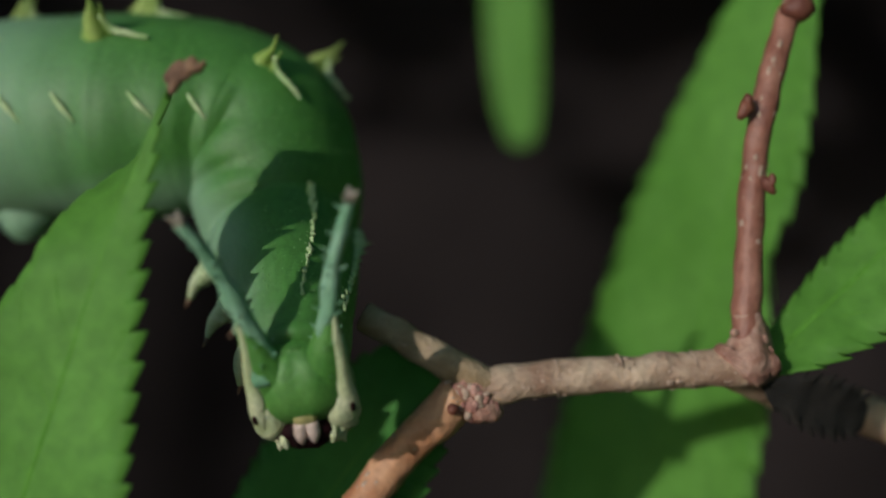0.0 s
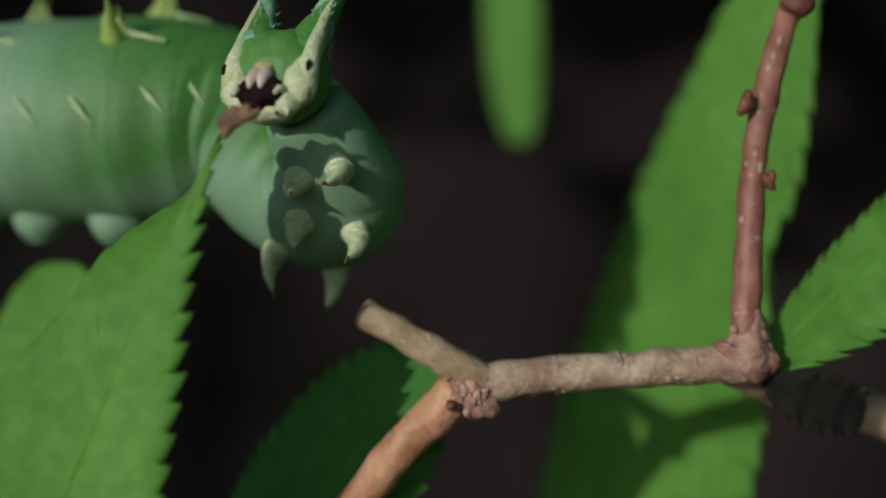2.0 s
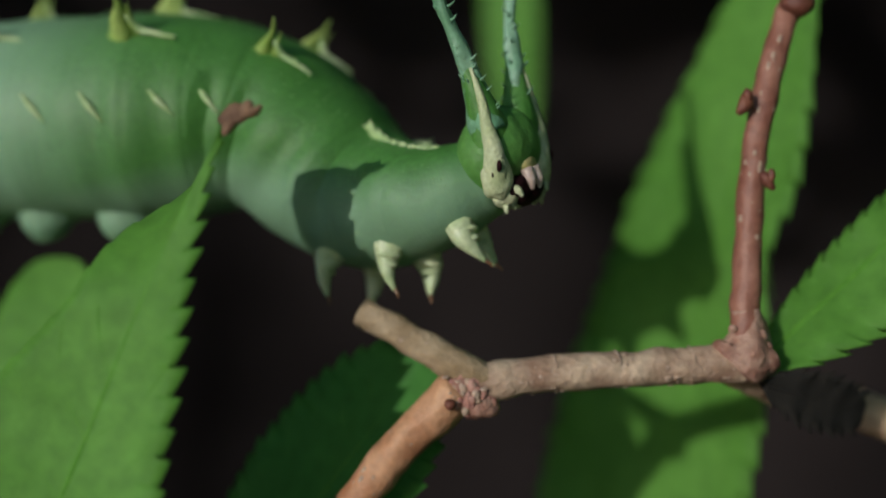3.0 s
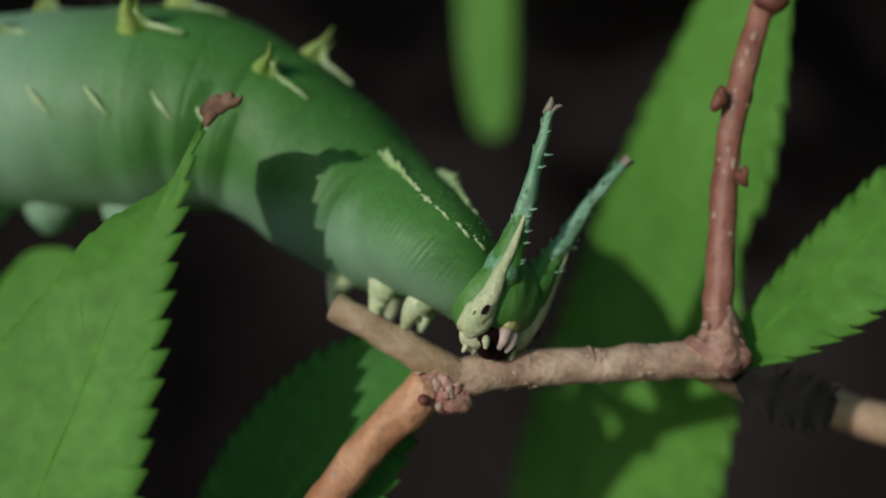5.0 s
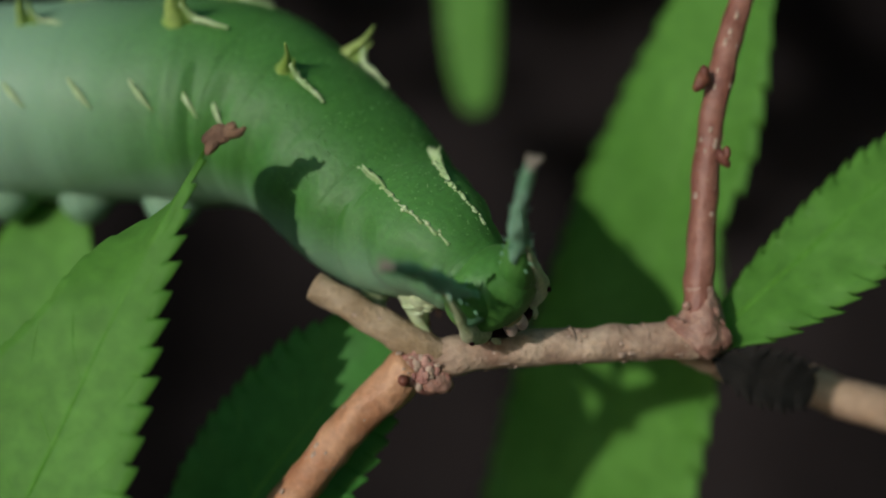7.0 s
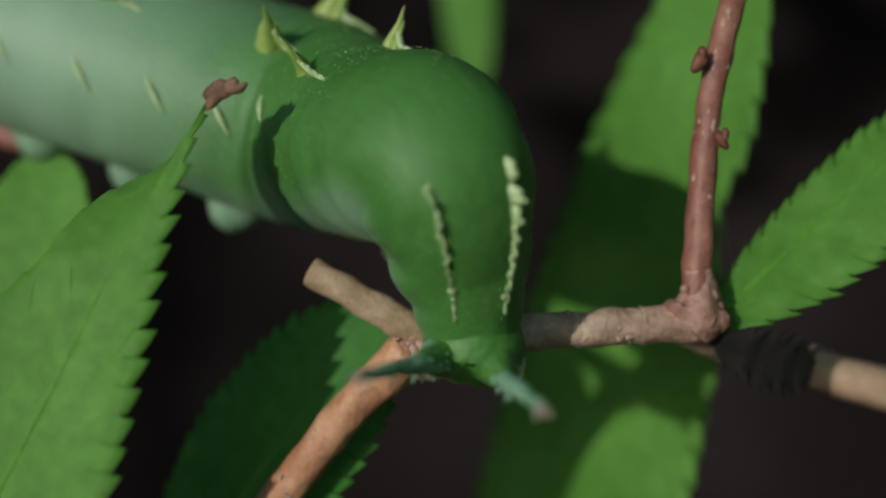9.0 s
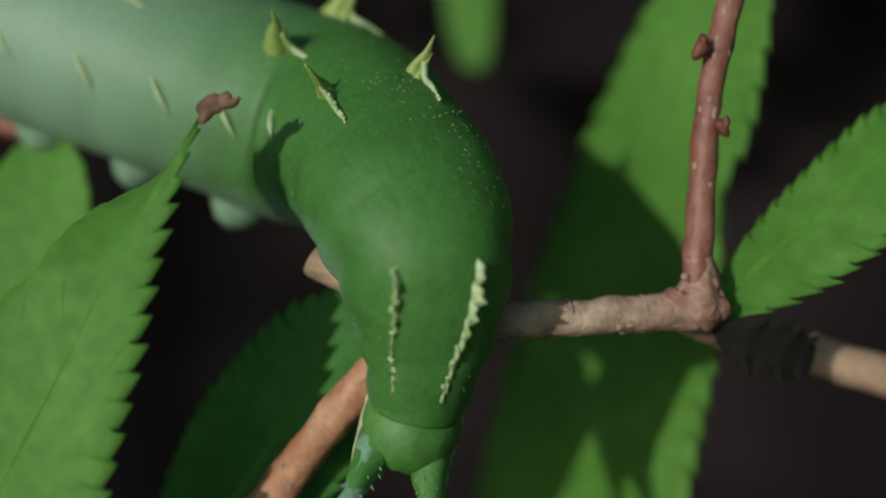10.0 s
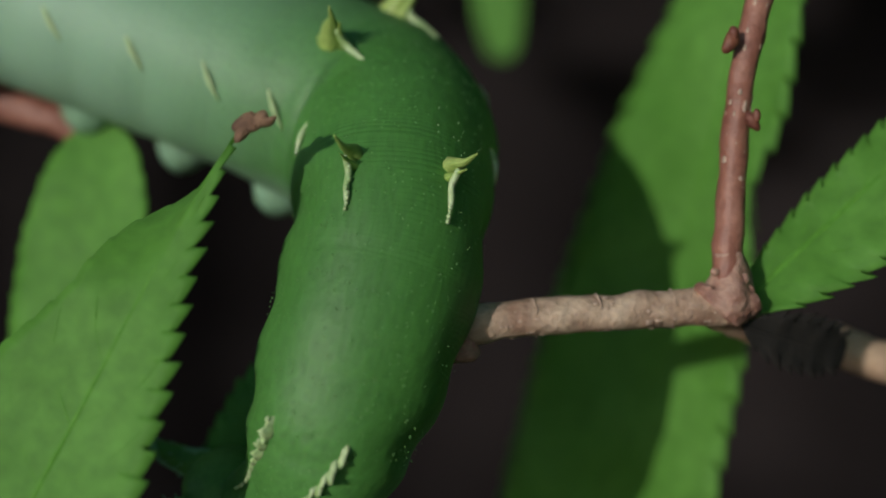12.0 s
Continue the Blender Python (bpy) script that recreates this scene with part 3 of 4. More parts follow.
def head_parts(head):
    """The head: x to the side, y out of the face, z along the horns."""
    bm = bmesh.new()
    made = bmesh.ops.create_uvsphere(bm, u_segments=40, v_segments=26, radius=1.0)
    for v in made["verts"]:
        x, y, z = v.co
        w = 2.65 * (1 - 0.10 * max(0, z)) * (1 + 0.08 * max(0, -z))
        n = noise.noise(v.co * 5.0)
        v.co = Vector((x * w, y * (2.05 if y > 0 else 2.2) * (1 - 0.25 * max(0, -z) * (y > 0)), z * 2.6)) * (1 + 0.02 * n)
        # shallow furrow down the middle of the brow
        if y > 0 and z > 0:
            v.co.y -= 0.35 * math.exp(-(v.co.x / 0.5) ** 2) * z
    part("capsule", bm, FACE, head, "green granular head capsule")
    rnd = random.Random(12)
    for s in (-1, 1):
        # horn with its spines
        bm = bmesh.new()
        line = [(1.55 * s, 0.3, 1.4), (1.9 * s, -0.3, 3.8), (2.7 * s, -1.2, 6.8), (3.9 * s, -2.0, 9.9)]
        tube(bm, line, [0.9, 0.52, 0.38, 0.27], 14, 36, 0.45, 20 + s)
        for k in range(34):
            f = rnd.uniform(0.12, 0.97)
            c = glide(line, 40)[int(f * 40)]
            r = float(np.interp(f, [0, 0.33, 0.66, 1], [0.9, 0.52, 0.38, 0.27]))
            a = rnd.uniform(0, 2 * math.pi)
            d = Vector((math.cos(a), math.sin(a), 0.35)).normalized()
            tube(bm, [c + d * r * 0.7, c + d * (r + 0.1), c + d * (r + 0.34) + Vector((0, 0, 0.16))], [0.12, 0.07, 0.02], 6, 4)
        horn = part("horn", bm, HORN, head, "blue-green spiny horn")
        bm = bmesh.new()
        tube(bm, [(0.9 * s, 0.2, -0.6), (1.4 * s, 0.25, 1.4), (1.85 * s, -0.25, 3.4), (2.2 * s, -0.72, 5.0)], [1.35, 1.12, 0.68, 0.32], 16, 26, 0.12, 31 + s)
        part("horn_root", bm, FACE, horn, "broad green root of the horn")
        bm = bmesh.new()
        e = Vector(line[-1])
        for dx, dy in ((0.55, 0.1), (-0.2, 0.35), (0.1, -0.35)):
            tube(bm, [e + Vector((0, 0, -0.25)), e + Vector((dx * 0.5 * s, dy * 0.5, 0.3)), e + Vector((dx * s, dy, 0.55))], [0.25, 0.17, 0.05], 8, 5, 0.3, 3)
        part("horn_tip", bm, HORN_TIP, horn, "brownish forked horn tip")
        # cream stripe from the horn down to the broad cheek
        bm = bmesh.new()
        tube(bm, [(2.3 * s, -0.25, 4.7), (2.2 * s, 0.3, 3.2), (2.2 * s, 0.85, 1.4), (2.15 * s, 1.2, -0.3), (2.0 * s, 1.3, -1.8)], [0.1, 0.26, 0.42, 0.6, 0.5], 16, 40, 0.22, 6 + s)
        blob(bm, (1.8 * s, 1.12, -1.0), (0.95, 0.8, 1.3), None, 20, 14, 0.2, 40 + s)
        part("cheek", bm, CHEEK, head, "cream granular cheek stripe")
        bm = bmesh.new()
        for c, r in (((2.45 * s, 1.68, -0.3), 0.18), ((2.62 * s, 1.4, -0.75), 0.1)):
            blob(bm, c, (r * 0.8, r * 0.9, r * 1.8), None, 10, 7)
        part("eyespot", bm, DARK, head, "black simple eyes")
        # flat dark mandible, the cream jaw and small mouth parts
        bm = bmesh.new()
        blob(bm, (0.55 * s, 2.0, -1.95), (0.55, 0.28, 0.5), None, 14, 10, 0.3, s)
        part("mandible", bm, DARK, head, "dark dull mandible")
        bm = bmesh.new()
        tube(bm, [(1.2 * s, 1.7, -1.6), (1.25 * s, 2.1, -1.75), (1.15 * s, 2.3, -2.05)], [0.3, 0.22, 0.1], 9, 8, 0.2, 4)
        part("antenna", bm, CHEEK, head, "short cream antenna")
        bm = bmesh.new()
        blob(bm, (1.4 * s, 1.2, -2.1), (0.75, 0.7, 0.7), None, 14, 10, 0.3, 5 + s)
        for x, h in ((0.85, 0.3), (1.6, 0.42)):
            q = Vector((s * x, 1.5, -2.55))
            tube(bm, [q, q + Vector((0.05 * s, 0.1, -h * 0.6)), q + Vector((0.1 * s, 0.14, -h))], [0.2, 0.14, 0.05], 7, 4)
        part("jaw", bm, CHEEK, head, "cream jaw edge with short palps")
        bm = bmesh.new()
        tube(bm, [(0.3 * s, 1.95, -0.7), (0.34 * s, 2.28, -1.25), (0.3 * s, 2.36, -1.75)], [0.36, 0.32, 0.12], 10, 8, 0.25, 2)
        part("labrum_lobe", bm, PINKISH, head, "pinkish-white lip lobe")
    bm = bmesh.new()
    blob(bm, (0, 1.75, -1.75), (1.5, 0.62, 0.85), None, 22, 14, 0.35, 2)
    part("mouth", bm, DARK, head, "dark mouth opening")
    bm = bmesh.new()
    blob(bm, (0, 1.85, -0.45), (0.6, 0.34, 0.5), None, 16, 10, 0.25, 6)
    part("clypeus", bm, CLYPEUS, head, "yellowish clypeus")
    bm = bmesh.new()
    blob(bm, (0, 0.9, -2.55), (1.3, 0.9, 0.45), None, 14, 10, 0.2, 8)
    part("lower_lip", bm, CHEEK, head, "cream lower lip")


PINKISH = material("pinkish_lip", (0.45, 0.34, 0.30), (0.55, 0.44, 0.4), 900, 0.4, 0.2, 3000)
CLYPEUS = material("yellow_clypeus", (0.30, 0.30, 0.10), (0.42, 0.36, 0.18), 700, 0.4, 0.3, 3000)


def caterpillar():
    body = thing("caterpillar", Matrix.Translation((0, 0.07, 1.2)), "green horned caterpillar with cream legs, crawling over the twig", "caterpillar")
    rings = []
    for i in range(RINGS):
        # the folds lie closest where the body bends most
        s = float(np.interp(i / (RINGS - 1), [0.0, 0.2, 0.8, 1.0], [0.6, 22.0, 42.0, 49.7]))
        ring = part("body_ring", ring_mesh(s), SKIN, body)
        rings.append((s, ring))

    def near(s):
        return min(rings, key=lambda r: abs(r[0] - s))

    for k, (s, tall) in enumerate(((17.5, 2.5), (26.0, 3.0), (34.0, 2.3))):
        for side in (-1, 1):
            q, ring = near(s)
            tubercle(ring, q, 27 * side, tall, 1.7, 10 * k + side)
    # low broken pale crests along both sides of the fore back, one scale to each fold
    for s, ring in rings[::4]:
        if 41.9 < s < 48.2:
            for side in (-1, 1):
                crest_scale(ring, s, side, float(np.interp(s, [41.9, 42.5, 43.2, 44.2, 46.0, 48.2], [0.5, 1.15, 0.7, 0.3, 0.16, 0.06])))
    for s, ring in rings:
        # fine pale points all over the skin
        rnd = random.Random(int(s * 31))
        bm = bmesh.new()
        for _ in range(10):
            a = rnd.uniform(-100, 100)
            p = skin_point(s, a, -0.02) + Vector((0, rnd.uniform(-0.3, 0.3), 0))
            h = rnd.uniform(0.04, 0.08)
            out = Vector((p.x, 0, p.z)).normalized()
            e = Vector((0, 1, 0)) * h * 0.7
            f = out.cross(Vector((0, 1, 0))) * h * 0.7
            base = [bm.verts.new(p + d) for d in (e, f, -e, -f)]
            top = bm.verts.new(p + out * h)
            for q in range(4):
                bm.faces.new((base[q], base[(q + 1) % 4], top))
        tagged(part("skin_grain", bm, GRAIN, ring, "tiny pale points on the skin", None, False), kind="stuff")
    for k, s in enumerate((41.6, 45.4, 48.4)):
        for side in (-1, 1):
            q, ring = near(s)
            thoracic_leg(ring, q, side, k * 2 + side)
    for k, s in enumerate((8.0, 14.0, 19.0, 24.0)):
        for side in (-1, 1):
            q, ring = near(s)
            proleg(ring, q, side, k)
    for k, s in enumerate((13.5, 17.6, 21.0, 24.6, 28.4, 31.6)):
        # short pale slanting ridges along the flank
        for side in (-1, 1):
            q, ring = near(s)
            bm = bmesh.new()
            tube(bm, [skin_point(q, 62 * side, -.1) + Vector((0, -.9, 0)), skin_point(q, 70 * side, .05), skin_point(q, 78 * side, -.05) + Vector((0, .9, 0))], [0.06, 0.2, 0.05], 7, 8, 0.3, k)
            part("flank_mark", bm, PALE, ring, "short pale flank line")
    head = new("head")
    head.parent = body
    head.empty_display_size = 0.002
    head_parts(head)
    return body, rings, head


def smooth_in_time(times, values, t):
    """Cubic glide through the values at uneven times."""
    k = min(max(int(np.searchsorted(times, t, 'right')) - 1, 0), len(times) - 2)

    def slope(i):
        if i == 0 or i == len(times) - 1:
            return values[i] * 0
        a = (values[i] - values[i - 1]) / (times[i] - times[i - 1])
        b = (values[i + 1] - values[i]) / (times[i + 1] - times[i])
        same = a * b > 0
        return np.where(same, 2 * a * b / np.where(same, a + b, 1), 0)

    h = times[k + 1] - times[k]
    f = (t - times[k]) / h
    return (values[k] * (2 * f ** 3 - 3 * f * f + 1) + slope(k) * h * (f ** 3 - 2 * f * f + f)
            + values[k + 1] * (-2 * f ** 3 + 3 * f * f) + slope(k + 1) * h * (f ** 3 - f * f))


def along(guides, s):
    """Point on the body's line at rest length s."""
    pts = [Vector(g) for g in guides]
    n = len(pts)
    k = max(i for i in range(n - 1) if KNOTS[i] <= s + 1e-9)

    def slope(i):
        if i == 0:
            return (pts[1] - pts[0]) / (KNOTS[1] - KNOTS[0])
        if i == n - 1:
            return (pts[-1] - pts[-2]) / (KNOTS[-1] - KNOTS[-2])
        return (pts[i + 1] - pts[i - 1]) / (KNOTS[i + 1] - KNOTS[i - 1])

    h = KNOTS[k + 1] - KNOTS[k]
    f = (s - KNOTS[k]) / h
    return (pts[k] * (2 * f ** 3 - 3 * f * f + 1) + slope(k) * h * (f ** 3 - 2 * f * f + f)
            + pts[k + 1] * (-2 * f ** 3 + 3 * f * f) + slope(k + 1) * h * (f ** 3 - f * f))


# ---- the place ----
ground()
thicket()
surround()
twig()
side_branch()
# broad leaf hanging behind the upright shoot
leaf((24.19, 81.30, 1223.82), (10.00, 91.30, 1155.11), (-0.75, -0.65, 0.1), 10.6, "broad mid-green serrated leaf hanging behind the upright shoot", LEAF,
     fold=0.06, bend=1.0, teeth=30, tooth=0.9, pairs=10, seed=3, blunt=.25, swell=.66, narrow=0.72, bite=(0.345, 2.0, 0.055), petiole=[(23.24, 76.30, 1223.06), (24.36, 71.30, 1221.88)])
# leaf springing from the joint of the twig
leaf((17.46, 67.90, 1193.41), (38.00, 73.30, 1210.10), (-0.35, -0.85, 0.4), 4.0, "fresh green serrated leaf growing from the twig joint", LEAF,
     fold=0.15, bend=1.2, teeth=22, tooth=0.8, seed=5, swell=.6, narrow=0.5, wave=1.0, petiole=[(16.81, 67.30, 1193.63)])
# small black leaf shape behind the joint leaf, added for that leaf's shadow
leaf((17.96, 66.94, 1192.29), (24.86, 70.48, 1190.08), (0.5, -0.8, -0.15), 1.35, "small black leaf shape standing in for the shadow below the joint", JOINT_SHADOW,
     fold=0.2, bend=0.5, teeth=9, tooth=0.6, pairs=5, seed=21, swell=.5, blunt=.5, petiole=[(17.32, 67.70, 1193.27)], vein=JOINT_SHADOW)
# leaf under the stub
leaf((-14.43, 73.30, 1174.51), (-0.92, 70.80, 1193.72), (-0.45, -0.85, 0.2), 4.9, "deep green serrated leaf below the broken stub", LEAF_DEEP,
     fold=0.12, bend=0.8, teeth=20, tooth=0.6, seed=8, blunt=.45, swell=.6, petiole=[(-14.53, 71.30, 1174.21), (-14.54, 69.30, 1173.91)])
# blurred leaf tip hanging far behind
leaf((6.41, 130.30, 1252.08), (8.05, 130.30, 1211.07), (-0.4, -0.9, 0.2), 3.1, "narrow green leaf hanging far behind, out of focus", LEAF,
     fold=0.1, bend=1.0, teeth=20, tooth=0.2, seed=9, blunt=.32, swell=.4)
front_leaf = leaf((-23.73, 59.30, 1177.73), (-13.27, 57.30, 1208.59), (-0.3, -0.95, 0.1), 5.7, "bright green serrated leaf with a withered brown tip", LEAF,
                  fold=0.1, bend=1.0, teeth=24, tooth=0.7, seed=11, left=0.15, blunt=1.75, swell=.6, withered=True, curl=62)
rear_leaf = leaf((-24.09, 75.65, 1168.90), (-22.87, 80.62, 1203.05), (-0.3, -0.95, 0.2), 4.9, "rounded green leaf under the reddish shoot", LEAF,
                 fold=0.08, bend=1.0, teeth=22, tooth=0.2, seed=15, blunt=.35, swell=.5)
body, rings, head = caterpillar()


def motions():
    spine_key(0.0, [(-45.01, 83.30, 1208.16), (-18.92, 76.30, 1208.18), (-11.42, 74.80, 1207.16), (-9.63, 72.30, 1200.87), (-7.94, 65.30, 1197.15), (-7.23, 62.30, 1194.76)],
              [(-0.00, -0.35, 0.94), (0.41, -0.30, 0.86), (0.80, -0.50, 0.35), (0.67, -0.72, 0.20), (0.50, -0.70, 0.50)],
              (-7.08, 61.30, 1193.20), (-0.05, -0.88, 0.45), (0.10, -0.70, -0.65))
    spine_key(0.5, [(-45.03, 83.35, 1208.12), (-18.94, 76.34, 1208.15), (-12.83, 74.85, 1208.34), (-8.88, 72.35, 1204.71), (-6.64, 66.75, 1201.09), (-5.34, 64.15, 1199.77)],
              [(-0.00, -0.35, 0.94), (0.41, -0.30, 0.86), (0.51, -0.00, 0.86), (0.42, -0.11, 0.90), (0.20, -0.40, 0.90)],
              (-3.45, 61.15, 1199.78), (-0.14, -0.50, 0.84), (0.52, -0.72, -0.45))
    spine_key(1.0, [(-45.03, 83.42, 1207.95), (-18.93, 76.42, 1208.01), (-12.65, 74.92, 1208.21), (-7.70, 72.41, 1204.42), (-6.17, 68.41, 1201.16), (-6.50, 65.40, 1199.29)],
              [(-0.00, -0.35, 0.94), (0.41, -0.30, 0.86), (0.42, 0.21, 0.88), (0.21, 0.31, 0.93), (-0.00, 0.10, 0.99)],
              (-7.56, 63.40, 1198.13), (0.10, -0.30, 0.95), (-0.30, -0.89, -0.35))
    spine_key(1.5, [(-45.01, 83.50, 1207.76), (-18.38, 76.48, 1207.85), (-11.96, 74.98, 1207.70), (-6.77, 71.66, 1202.73), (-4.50, 67.66, 1199.66), (-4.19, 64.96, 1201.21)],
              [(-0.00, -0.35, 0.94), (0.31, -0.10, 0.94), (-0.12, 0.50, 0.85), (-0.00, 0.60, 0.80), (-0.00, 0.41, 0.91)],
              (-4.34, 62.46, 1202.20), (0.02, 0.30, 0.95), (0.02, -0.94, 0.35))
    spine_key(2.0, [(-44.93, 83.61, 1207.79), (-17.79, 76.55, 1207.71), (-11.53, 75.03, 1206.88), (-7.25, 71.22, 1202.81), (-5.77, 67.72, 1203.92), (-6.96, 65.53, 1206.61)],
              [(-0.00, -0.35, 0.94), (0.22, -0.01, 0.98), (-0.30, 0.62, 0.72), (0.10, 0.90, 0.35), (0.21, 0.83, 0.52)],
              (-8.31, 63.53, 1208.75), (0.15, 0.36, 0.92), (-0.36, -0.88, 0.30))
    spine_key(2.5, [(-44.97, 83.65, 1207.69), (-17.47, 76.60, 1207.64), (-11.22, 75.08, 1206.81), (-6.48, 71.27, 1202.68), (-4.10, 67.77, 1203.81), (-2.46, 65.57, 1206.17)],
              [(-0.00, -0.36, 0.94), (0.11, -0.01, 0.99), (0.00, 0.76, 0.65), (-0.21, 0.93, 0.31), (-0.10, 0.80, 0.60)],
              (-1.63, 63.57, 1208.41), (0.26, 0.46, 0.84), (0.36, -0.88, 0.31))
    spine_key(3.0, [(-44.86, 83.77, 1207.67), (-17.19, 76.68, 1207.81), (-10.43, 75.15, 1207.15), (-4.87, 72.62, 1202.90), (-0.80, 68.61, 1202.36), (1.96, 67.60, 1203.43)],
              [(-0.00, -0.35, 0.94), (0.10, -0.20, 0.98), (0.10, 0.10, 0.99), (-0.00, 0.21, 0.98), (-0.20, 0.10, 0.97)],
              (3.21, 66.60, 1204.98), (-0.28, -0.00, 0.96), (0.78, -0.60, -0.12))
    spine_key(3.2, [(-44.76, 83.84, 1207.65), (-17.10, 76.71, 1207.80), (-10.52, 75.19, 1207.31), (-5.29, 72.65, 1203.90), (-1.82, 68.63, 1201.47), (0.71, 67.61, 1200.67)],
              [(-0.00, -0.35, 0.94), (0.10, -0.20, 0.98), (0.32, -0.01, 0.95), (0.20, 0.10, 0.97), (-0.00, 0.10, 0.99)],
              (2.54, 66.61, 1200.82), (-0.02, 0.10, 0.99), (0.70, -0.60, -0.38))
    spine_key(4.0, [(-44.09, 84.27, 1207.68), (-16.31, 76.91, 1207.86), (-9.57, 75.33, 1207.39), (-4.37, 72.74, 1203.65), (-0.62, 67.68, 1200.27), (1.57, 67.66, 1199.04)],
              [(-0.00, -0.36, 0.94), (0.19, -0.29, 0.94), (0.40, -0.11, 0.91), (0.41, -0.01, 0.91), (0.32, -0.01, 0.95)],
              (3.55, 66.63, 1198.45), (0.29, 0.09, 0.95), (0.46, -0.57, -0.68))
    spine_key(4.8, [(-43.28, 84.77, 1207.60), (-15.40, 77.14, 1207.84), (-9.09, 75.49, 1206.20), (-2.51, 72.82, 1201.34), (0.92, 67.72, 1199.51), (3.06, 67.66, 1197.78)],
              [(-0.00, -0.36, 0.94), (0.30, -0.42, 0.86), (0.45, -0.35, 0.82), (0.42, -0.40, 0.82), (0.35, -0.30, 0.88)],
              (4.62, 66.62, 1196.84), (0.46, 0.14, 0.87), (0.47, -0.62, -0.63))
    spine_key(5.0, [(-43.10, 84.90, 1207.60), (-15.23, 77.21, 1207.85), (-8.93, 75.54, 1206.21), (-2.35, 72.84, 1201.29), (0.94, 67.74, 1199.47), (3.02, 67.67, 1197.67)],
              [(0.00, -0.36, 0.94), (0.30, -0.42, 0.86), (0.45, -0.35, 0.82), (0.42, -0.40, 0.82), (0.35, -0.30, 0.88)],
              (4.51, 66.63, 1196.67), (0.31, 0.15, 0.94), (0.52, -0.68, -0.53))
    spine_key(5.5, [(-42.69, 85.22, 1207.53), (-14.86, 77.40, 1207.82), (-8.56, 75.70, 1206.01), (-1.99, 72.93, 1200.84), (0.90, 67.83, 1199.27), (2.84, 66.76, 1197.54)],
              [(-0.00, -0.36, 0.94), (0.30, -0.42, 0.86), (0.45, -0.35, 0.82), (0.42, -0.40, 0.82), (0.35, -0.30, 0.88)],
              (4.41, 65.69, 1196.39), (0.03, -0.06, 1.00), (0.24, -0.78, -0.59))
    spine_key(6.0, [(-42.21, 85.61, 1207.86), (-14.24, 77.63, 1207.98), (-8.29, 75.87, 1205.83), (-2.06, 73.05, 1200.33), (1.80, 67.89, 1198.98), (4.38, 67.78, 1197.69)],
              [(-0.00, -0.36, 0.94), (0.30, -0.42, 0.86), (0.45, -0.35, 0.82), (0.42, -0.40, 0.82), (0.35, -0.30, 0.88)],
              (6.23, 66.70, 1196.98), (-0.08, -0.01, 1.00), (0.66, -0.50, -0.57))
    spine_key(6.5, [(-41.84, 85.88, 1207.33), (-12.41, 77.23, 1207.49), (-6.77, 73.95, 1205.07), (-1.45, 70.14, 1200.35), (1.35, 66.01, 1199.20), (2.98, 64.90, 1197.59)],
              [(-0.00, -0.36, 0.94), (0.30, -0.42, 0.86), (0.18, -0.80, 0.57), (0.02, -0.87, 0.48), (0.05, -0.62, 0.78)],
              (4.36, 63.81, 1196.32), (-0.32, -0.41, 0.85), (0.47, -0.61, -0.63))
    spine_key(7.0, [(-41.79, 86.06, 1207.04), (-11.13, 77.33, 1206.92), (-5.37, 74.04, 1204.70), (-0.31, 70.19, 1200.08), (2.21, 66.05, 1198.79), (3.68, 64.93, 1197.34)],
              [(-0.00, -0.37, 0.93), (0.20, -0.48, 0.86), (0.29, -0.80, 0.53), (0.17, -0.87, 0.48), (0.21, -0.65, 0.73)],
              (5.04, 63.86, 1196.40), (-0.55, -0.32, 0.80), (0.57, -0.25, -0.78))
    spine_key(7.2, [(-41.77, 86.13, 1207.04), (-10.76, 77.38, 1206.76), (-5.02, 74.07, 1204.55), (-0.13, 70.22, 1200.09), (2.41, 66.08, 1198.74), (3.88, 64.96, 1197.30)],
              [(-0.00, -0.37, 0.93), (0.21, -0.53, 0.82), (0.29, -0.80, 0.53), (0.17, -0.87, 0.48), (0.21, -0.75, 0.63)],
              (5.21, 63.88, 1196.33), (-0.48, -0.40, 0.78), (0.56, -0.30, -0.77))
    spine_key(8.0, [(-41.20, 85.54, 1211.30), (-8.21, 76.99, 1205.77), (-2.33, 70.41, 1204.76), (0.86, 65.11, 1201.26), (3.10, 64.89, 1198.31), (4.40, 66.21, 1195.52)],
              [(0.00, -0.37, 0.93), (0.20, -0.73, 0.66), (0.39, -0.79, 0.48), (0.29, -0.88, 0.37), (0.31, -0.93, 0.19)],
              (5.22, 65.61, 1194.06), (0.00, -0.92, 0.39), (0.40, -0.08, -0.91))
    spine_key(8.8, [(-41.08, 86.07, 1215.60), (-5.95, 77.09, 1205.01), (-1.38, 69.55, 1203.83), (1.83, 62.82, 1202.62), (3.52, 62.96, 1197.46), (4.28, 63.37, 1194.82)],
              [(0.22, -0.53, 0.82), (0.20, -0.88, 0.44), (0.25, -0.95, 0.20), (0.20, -0.97, 0.10), (0.20, -0.97, 0.08)],
              (4.65, 63.48, 1193.43), (-0.05, -0.98, -0.20), (-0.00, 0.22, -0.98))
    spine_key(9.0, [(-41.04, 86.19, 1216.26), (-5.52, 77.12, 1204.84), (-1.13, 69.02, 1203.17), (2.13, 61.62, 1202.17), (3.66, 62.44, 1196.86), (4.04, 62.87, 1194.22)],
              [(0.22, -0.53, 0.82), (0.21, -0.88, 0.44), (0.25, -0.95, 0.20), (0.20, -0.97, 0.10), (0.10, -0.99, 0.08)],
              (4.23, 62.97, 1192.85), (-0.17, -0.97, -0.16), (-0.11, 0.27, -0.95))
